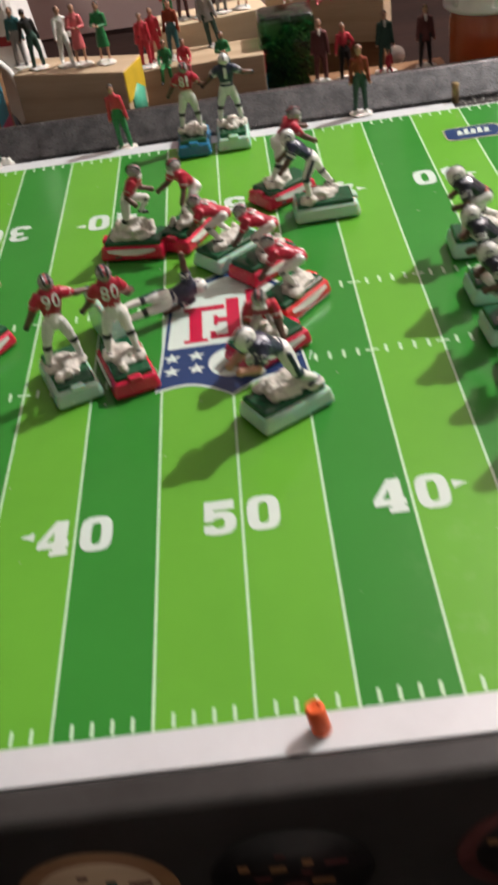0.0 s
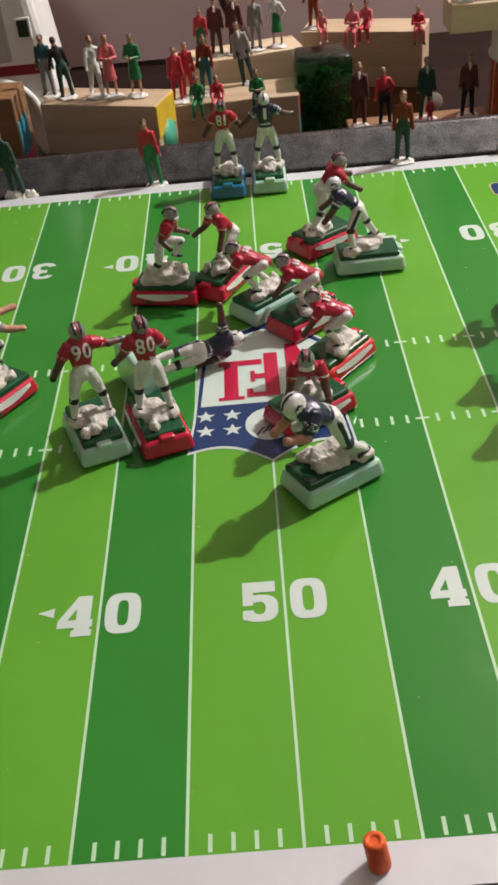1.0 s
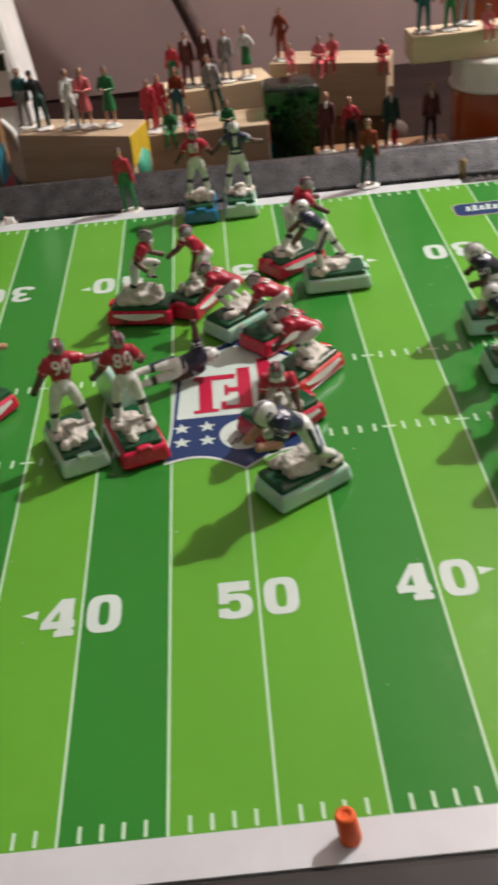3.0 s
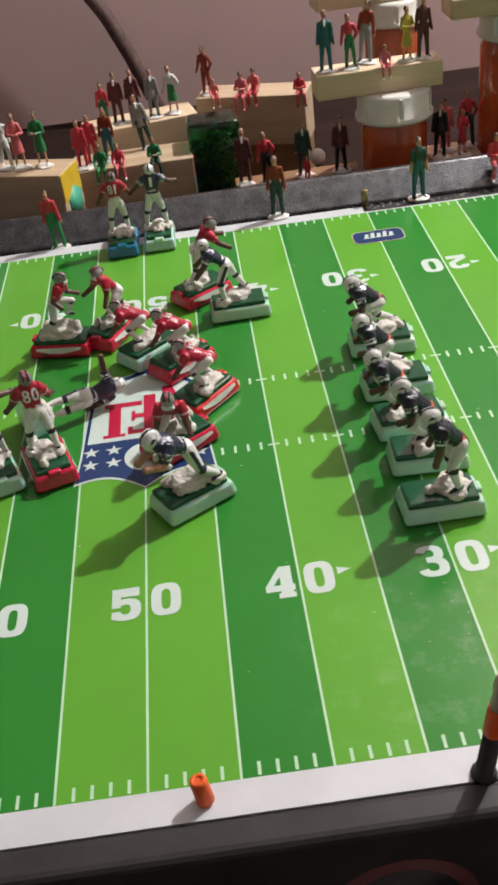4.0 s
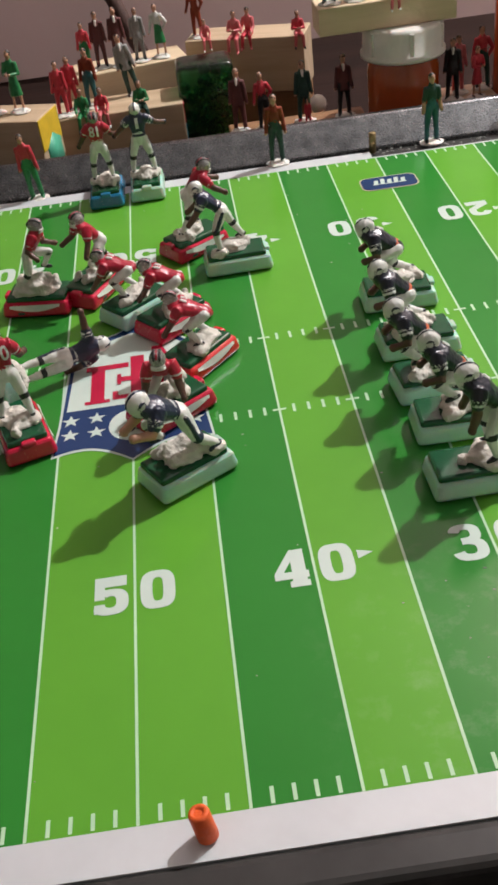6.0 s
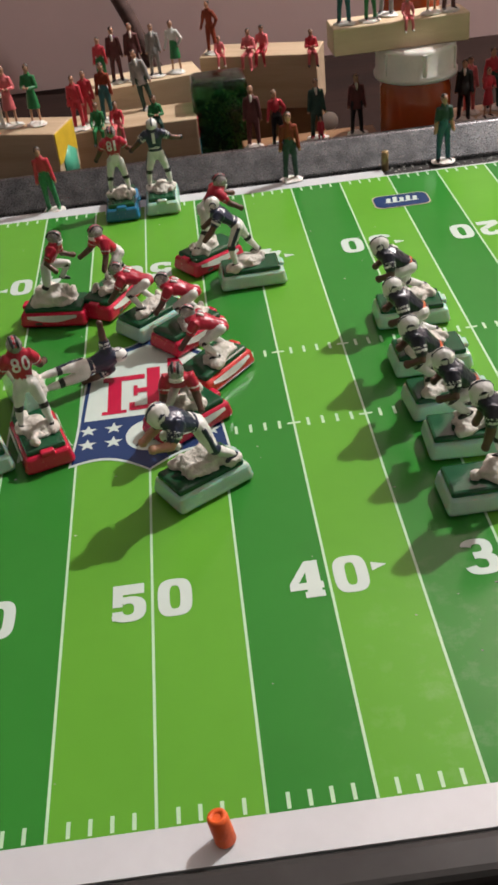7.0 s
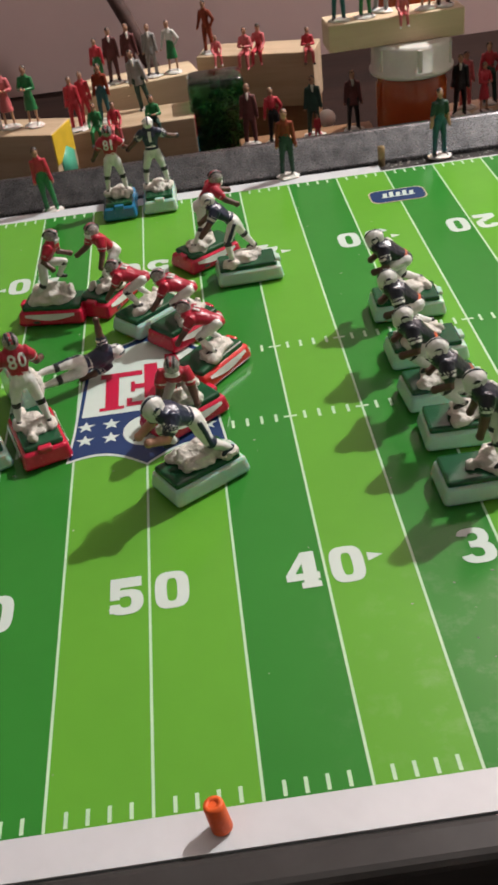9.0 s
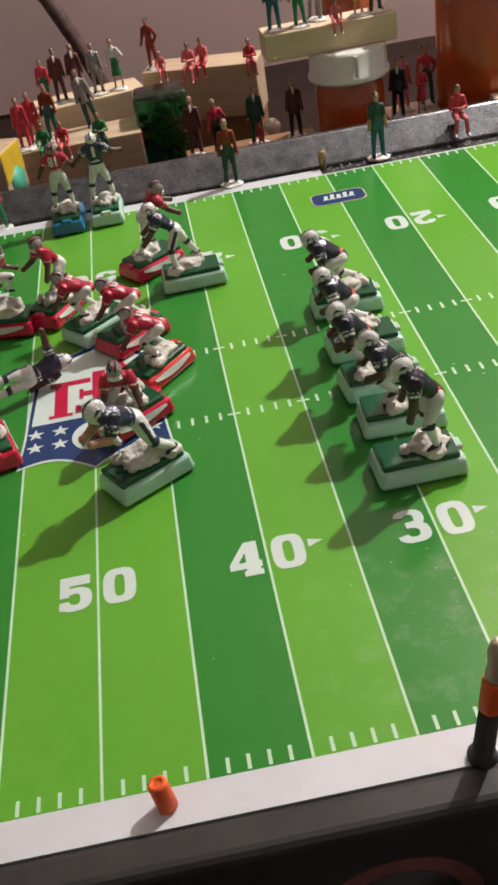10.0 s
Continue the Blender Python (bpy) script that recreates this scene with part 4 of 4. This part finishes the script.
timber(9.40, 15.6, 10.6, 15.6, 0.9, TABLE_Z, 0.20, PINE_PALE, "small pale block beside the amber bottle")


def bottle(x, y, r, z1, cap_h, cap_r, label):
    root = thing("medicine_bottle", place(x, y, TABLE_Z), label, "bottle", "medicine bottles")
    h = z1 - cap_h - TABLE_Z
    bm = bmesh.new()
    lathe(bm, (0, 0, 0), [(r * 0.9, 0), (r, 0.08), (r, h - 0.25), (r * 0.93, h - 0.1), (r * 0.93, h)], 40)
    part("bottle_body", bm, AMBER, root, "translucent amber plastic")
    bm = bmesh.new()
    lathe(bm, (0, 0, h), [(cap_r * 0.98, 0.0), (cap_r, 0.03), (cap_r, 0.10), (cap_r * 0.95, 0.12), (cap_r * 0.94, cap_h - 0.08), (cap_r * 0.9, cap_h - 0.015), (cap_r * 0.86, cap_h)], 56)
    part("bottle_cap", bm, CAP_WHITE, root, "ribbed white plastic cap")
    for k in range(3):
        a = radians(-150 + 60 * k)
        bm = bmesh.new()
        box(bm, -0.05, 0.05, -0.03, 0.03, 0.14, cap_h - 0.06, 0.02)
        bmesh.ops.transform(bm, matrix=Matrix.Translation((cap_r * 0.95 * math.cos(a), cap_r * 0.95 * math.sin(a), h)) @ Matrix.Rotation(a + math.pi / 2, 4, "Z"), verts=bm.verts)
        part("cap_rib", bm, CAP_WHITE, root)
    return root


bottle(6.32, 17.25, 0.80, 1.68, 0.68, 0.94, "amber medicine bottle with a white cap under a plank")
bottle(9.66, 17.6, 1.12, 3.06, 0.62, 1.22, "tall amber medicine bottle with a white cap")
bottle(7.05, 20.9, 0.72, 2.86, 0.62, 0.80, "amber medicine bottle at the back with white cap")

# ---- green glass jar with moss ----
jar = thing("green_jar", place(1.95, 19.75, TABLE_Z), "green translucent jar filled with dark moss", "jar")
bm = bmesh.new()
box(bm, -0.70, 0.70, -0.55, 0.55, 0.0, 3.08, 0.17, 0, 4)
for f in bm.faces:
    f.smooth = True
part("glass", bm, GREEN_GLASS, jar, "green rippled glass")
bm = bmesh.new()
rng = random.Random(4)
for k in range(70):
    lump(bm, (rng.uniform(-0.5, 0.5), rng.uniform(-0.4, 0.4), rng.uniform(0.2, 2.88)), (0.13, 0.12, 0.12), 0, k, 0.5)
part("moss", bm, MOSS, jar, "dark green moss")
bm = bmesh.new()
for k in range(420):
    c = Vector((rng.triangular(-0.4, 0.6, 0.35), rng.uniform(-0.53, -0.30), rng.triangular(0.9, 2.9, 2.2)))
    t = Vector((rng.gauss(0, 1), rng.gauss(0, 1), rng.gauss(0, 1))).normalized() * rng.uniform(0.04, 0.10)
    w = t.cross(Vector((rng.gauss(0, 1), rng.gauss(0, 1), rng.gauss(0, 1)))).normalized() * rng.uniform(0.02, 0.045)
    bm.faces.new([bm.verts.new(p) for p in (c - t, c + w, c + t, c - w)])
tagged(part("leaves", bm, LEAF, jar, "bright green leafy sprigs"), kind="stuff")

# ---- small clutter ----
bead = thing("white_bead", place(4.73, 20.0, TABLE_Z), "white plastic ball on a dark peg", "ball")
bm = bmesh.new()
ball(bm, (0, 0, 1.5), 0.225, 0, 20)
part("ball", bm, CAP_WHITE, bead)
bm = bmesh.new()
lathe(bm, (0, 0, 0), [(0.14, 0), (0.05, 0.06), (0.05, 1.22), (0.12, 1.30)], 12)
part("peg", bm, P_BLACK, bead)
bm = bmesh.new()
tube(bm, [(0.42, 30.3, TABLE_Z + 0.1), (0.05, 30.3, -1.4), (-0.45, 30.3, 0.0), (-1.05, 30.3, 1.4), (-1.90, 30.3, 2.8), (-3.0, 30.3, 4.1), (-4.6, 30.3, 5.5)], [0.25] * 7, 16)
lathe(bm, (0.42, 30.3, TABLE_Z), [(0.42, 0.0), (0.42, 0.12), (0.27, 0.2)], 24)
solo("gooseneck", bm, ROD, place(0, 0), "dark brown rough bent tube behind the wooden stands", "bent tube")

van = thing("toy_camper", place(-7.2, 20.2, TABLE_Z), "white toy camper van with red stripe", "toy van")
bm = bmesh.new()
box(bm, -3.0, 2.8, 0, 2.2, 0.9, 6.7, 0.25, 0, 3)
for v in bm.verts:
    if v.co.x > 0 and v.co.z > 3:
        v.co.x -= (v.co.z - 3) * 0.16
part("body", bm, VAN_WHITE, van)
bm = bmesh.new()
box(bm, -3.0, 2.30, -0.02, 0.2, 3.03, 3.27, 0.01)
part("stripe", bm, VAN_RED, van, "dark red stripe")
bm = bmesh.new()
box(bm, -3.0, 1.70, -0.03, 0.2, 3.35, 5.9, 0.05)
part("door", bm, VAN_GREY, van, "grey panel")
wd = bmesh.new()
box(wd, 1.92, 2.30, -0.04, 0.1, 3.85, 4.35, 0.03)
win = part("window", wd, VAN_WHITE, van)
wd = bmesh.new()
box(wd, 1.98, 2.24, -0.06, 0.1, 3.91, 4.29, 0.01)
part("pane", wd, P_BLACK, win, "dark pane")
bm = bmesh.new()
pts = [(1.15 + 1.0 * math.cos(a), -0.10, 2.0 + 0.95 * math.sin(a)) for a in [math.pi * k / 12 for k in range(13)]]
tube(bm, pts, [0.10] * 13, 8)
part("wheel_arch", bm, VAN_WHITE, van)
for wx in (1.15, -2.2):
    bm = bmesh.new()
    tube(bm, [(wx, -0.12, 0.85), (wx, 0.4, 0.85)], [0.83, 0.83], 28, 0, 1.0, False)
    part("wheel", bm, P_BLACK, van)

bm = bmesh.new()
for k, (x, y) in enumerate(((-4.74, 14.46), (-4.56, 14.5), (-4.86, 14.5), (-4.45, 14.44))):
    lump(bm, (x, y, 0.0), (0.13, 0.1, 0.12), 0, k + 40, 0.5)
solo("cotton_tuft", bm, CAP_WHITE, place(0, 0, 0.0), "ragged white tuft at a figure's feet", "tuft")

# ---- spectators ----
POSES = {
    "stand": dict(spread=(5, 6), out=(9, 9), arm=(2, -3), fore=(8, 12)),
    "folded": dict(spread=(5, 5), out=(14, 14), arm=(12, 12), fore=(85, 85), fore_in=(50, 50)),
    "hip": dict(spread=(8, 4), out=(32, 12), arm=(-6, 4), fore=(10, 14), fore_in=(60, 0), side=4),
    "walk": dict(thigh=(20, -14), shin=(4, -26), spread=(3, 3), out=(10, 10), arm=(-20, 20), fore=(20, 20), lean=3),
    "lean": dict(spread=(4, 9), out=(10, 16), arm=(10, 0), fore=(10, 10), side=-9, lean=6),
    "sit": dict(thigh=(86, 84), shin=(-4, 6), spread=(7, 7), out=(12, 12), arm=(20, 22), fore=(40, 45), fore_in=(20, 20), lean=4),
    "sitfold": dict(thigh=(84, 86), shin=(2, -4), spread=(8, 8), out=(14, 14), arm=(14, 14), fore=(88, 88), fore_in=(52, 52), lean=2),
}


def spectator(x, y, z, yaw, look_, mats, label, H=1.37, kind="man", pad=0.2, shirt=False, sleeves=True, tilt=0.0, seed=0, seat=False, bulk=1.0):
    """A painted railway figure; seat: z is the seat's height, else the ground's."""
    bm = bmesh.new()
    J = joints(wide=0.84, **POSES[look_])
    lift = 0.035 if pad else 0.0
    if seat:
        lift = -(J["pelvis"].z - 0.07) * H
    body(bm, J, (0, 1, 2, 3, 4), H, bulk, kind, None, "", sleeves, lift, shirt=shirt or kind == "coat")
    if pad and not seat:
        lump(bm, (0, 0.02, 0.02), (pad * 1.25, pad, 0.05), 5, seed, 0.35)
        for v in bm.verts:
            v.co.z = max(v.co.z, 0.0)
    top, legs, hair, skin, shoe = mats
    skin_mesh = fused("spectator_figure", bm, [top, legs, hair, skin, shoe, CAP_WHITE], 0.0135, seed, 0.006)
    return solo("spectator_figure", skin_mesh, None, place(x, y, z, yaw, 0, tilt), label, "figurine", "spectator figures")


K = P_BLACK
spec = [
    # x, y, z, yaw, pose, mats, label, extra
    (-4.42, 18.45, 0.70, 175, "stand", (P_TEAL, P_GREY, HAIR, SKIN, K), "painted figure in teal jacket on a wood block", {}),
    (-4.00, 18.15, 0.70, 20, "lean", (P_BLACK, P_DARKGREEN, HAIR, SKIN, K), "painted figure in black on a wood block", {}),
    (-3.28, 18.05, 0.70, 200, "walk", (P_WHITE, P_WHITE, HAIR, SKIN, P_WHITE), "painted figure all in white on a wood block", {}),
    (-2.93, 17.95, 0.70, 190, "folded", (P_PINK, P_PINK, HAIR, SKIN, P_WHITE), "painted figure in red dress on a wood block", {"kind": "skirt"}),
    (-2.36, 17.85, 0.70, 165, "folded", (P_GREEN, P_GREEN, HAIR, SKIN, P_WHITE), "painted figure in green coat on a wood block", {"kind": "skirt"}),
    (-1.55, 19.15, 0.05, 185, "stand", (P_SCARLET, P_SCARLET, HAIR, SKIN, P_WHITE), "painted figure in red suit on a pine plank", {"H": 1.3}),
    (-1.30, 19.45, 0.05, 180, "stand", (P_SCARLET, P_SCARLET, HAIR, SKIN, K), "painted figure in red behind another", {"H": 1.3}),
    (-0.85, 19.5, 0.05, 170, "stand", (P_BROWN, P_TEAL, HAIR, SKIN, K), "painted figure in brown shirt and blue trousers", {"H": 1.42}),
    (-1.08, 18.95, 0.05, 178, "sit", (P_GREEN, P_GREEN, HAIR, SKIN, K), "seated painted figure in green", {"seat": True, "H": 1.25}),
    (-0.62, 18.95, 0.05, 184, "sit", (P_SCARLET, P_PINK, HAIR, SKIN, P_WHITE), "seated painted figure in red", {"seat": True, "H": 1.2}),
    (0.33, 18.95, 0.05, 184, "sitfold", (P_GREEN, P_DARKGREEN, HAIR, SKIN, K), "seated painted figure in green jacket", {"seat": True, "H": 1.25}),
    (0.18, 20.05, 0.05, 180, "stand", (P_GREY, P_DARKGREEN, HAIR, SKIN, K), "painted figure in grey coat leaning on a pine plank", {"H": 1.5, "tilt": 9, "kind": "coat"}),
    (-0.92, 20.85, 0.52, 175, "stand", (P_SCARLET, P_GREEN, HAIR, SKIN, K), "painted figure in red top and green trousers", {"H": 1.2}),
    (-0.55, 21.05, 0.52, 180, "stand", (P_MAROON, P_MAROON, HAIR, SKIN, K), "painted figure in dark maroon suit", {"kind": "coat"}),
    (-0.08, 21.0, 0.52, 185, "stand", (P_MAROON, P_MAROON, HAIR, SKIN, K), "painted figure in maroon suit and white shirt", {"H": 1.42, "kind": "coat"}),
    (0.44, 21.15, 0.52, 180, "stand", (P_GREY, P_GREY, HAIR, SKIN, K), "painted figure in grey suit", {"H": 1.3, "kind": "coat"}),
    (0.97, 21.25, 0.52, 170, "hip", (P_WHITE, P_GREEN, HAIR, SKIN, P_WHITE), "painted figure in white blouse and green skirt", {"H": 1.3, "kind": "skirt"}),
    (1.98, 22.3, 0.60, 150, "hip", (P_BROWN, P_BROWN, HAIR, SKIN, K), "painted figure in brown suit on the beam", {"H": 1.35}),
    (2.15, 21.95, 0.60, 185, "sit", (P_PINK, P_PINK, HAIR, SKIN, P_WHITE), "seated painted child in pink", {"seat": True, "H": 1.0}),
    (2.92, 21.7, 0.60, 160, "sitfold", (P_PINK, P_PINK, HAIR, SKIN, P_PINK), "seated painted figure in coral red", {"seat": True, "H": 1.3}),
    (3.30, 21.9, 0.60, 160, "sit", (P_PINK, P_SCARLET, HAIR, SKIN, P_PINK), "seated painted figure leaning back in red", {"seat": True, "H": 1.3}),
    (4.50, 21.2, 0.60, 180, "sitfold", (P_SCARLET, P_PINK, HAIR, SKIN, K), "seated painted figure in dark red", {"seat": True, "H": 1.15}),
    (2.56, 17.3, -0.26, 170, "stand", (P_MAROON, P_MAROON, HAIR, SKIN, P_WHITE), "painted figure in brown suit behind the rail", {"kind": "coat", "H": 1.42}),
    (3.11, 17.25, -0.26, 185, "hip", (P_SCARLET, P_BLACK, HAIR, SKIN, K), "painted figure in red sweater and black trousers", {"H": 1.28}),
    (4.05, 17.35, -0.26, 180, "stand", (P_DARKGREEN, P_DARKGREEN, HAIR, SKIN, P_SCARLET), "painted figure in dark green coat", {"H": 1.38, "kind": "coat"}),
    (4.08, 17.0, -0.26, 180, "stand", (P_SCARLET, P_SCARLET, HAIR, SKIN, K), "small painted child in red", {"H": 0.6}),
    (4.98, 17.35, -0.26, 180, "stand", (P_MAROON, P_BLACK, HAIR, SKIN, K), "painted figure in dark suit behind the rail", {"H": 1.38, "kind": "coat"}),
    (4.72, 17.1, 2.26, 172, "stand", (P_TEAL, P_TEAL, HAIR, SKIN, K), "painted figure in teal suit on the high plank", {"kind": "coat"}),
    (5.28, 17.1, 2.26, 185, "hip", (P_SCARLET, P_GREEN, HAIR, SKIN, K), "painted figure in red top and green trousers", {"H": 1.22}),
    (5.72, 17.4, 2.26, 150, "lean", (P_BROWN, P_GREY, HAIR, SKIN, K), "painted figure in brown jacket leaning over", {"H": 1.42}),
    (6.05, 16.9, 2.26, 180, "sit", (P_PINK, P_PINK, HAIR, SKIN, P_WHITE), "seated painted child in pink on a plank", {"seat": True, "H": 0.95}),
    (6.62, 17.1, 2.26, 200, "folded", (P_YELLOW, P_YELLOW, HAIR, SKIN, P_WHITE), "painted figure in yellow dress", {"H": 1.22, "kind": "skirt"}),
    (7.02, 17.15, 2.26, 190, "stand", (P_MAROON, P_MAROON, HAIR, SKIN, K), "painted figure in dark brown clothes", {"H": 1.38}),
    (6.2, 20.6, 3.38, 180, "stand", (P_GREY, P_GREY, HAIR, SKIN, K), "painted figure in grey on the upper plank", {}),
    (7.42, 17.1, -0.16, 160, "stand", (P_BLACK, P_BLACK, HAIR, SKIN, K), "painted figure in black suit and white shirt", {"kind": "coat"}),
    (7.66, 17.5, -0.16, 190, "stand", (P_PINK, P_PINK, HAIR, SKIN, P_WHITE), "painted child in pink", {"H": 1.3}),
    (7.95, 17.0, -0.16, 200, "folded", (P_SCARLET, P_SCARLET, HAIR, SKIN, K), "painted figure in red dress", {"H": 1.15, "kind": "skirt"}),
    (8.25, 17.6, -0.16, 170, "hip", (P_SCARLET, P_DARKGREEN, HAIR, SKIN, K), "painted figure in red and dark green", {"H": 1.4}),
    (6.28, 14.5, -0.05, 190, "stand", (P_DARKGREEN, P_TEAL, HAIR, SKIN, K), "painted figure in green shirt by the rail", {"H": 1.42, "sleeves": False}),
    (3.07, 14.42, 0.0, 180, "stand", (P_BROWN, P_DARKGREEN, HAIR, SKIN, P_WHITE), "painted figure in brown jacket on the border", {"H": 1.42}),
    (8.14, 14.9, 0.36, 180, "sitfold", (P_SCARLET, P_PINK, HAIR, SKIN, P_WHITE), "seated painted figure in red and pink on the rail", {"seat": True, "H": 1.35}),
    (-1.88, 14.48, -0.05, 172, "stand", (P_SCARLET, P_GREEN, HAIR, SKIN, P_GREEN), "painted figure in red top and green trousers", {"H": 1.38, "tilt": 5}),
    (-4.66, 14.5, -0.05, 160, "stand", (P_DARKGREEN, P_DARKGREEN, HAIR, SKIN, P_WHITE), "dark grey painted figure leaning by the rail", {"H": 1.42, "tilt": 10}),
]
for k, (x, y, z, yaw, po, mt, lb, ex) in enumerate(spec):
    spectator(x, y, z, yaw, po, mt, lb, seed=k, **ex)
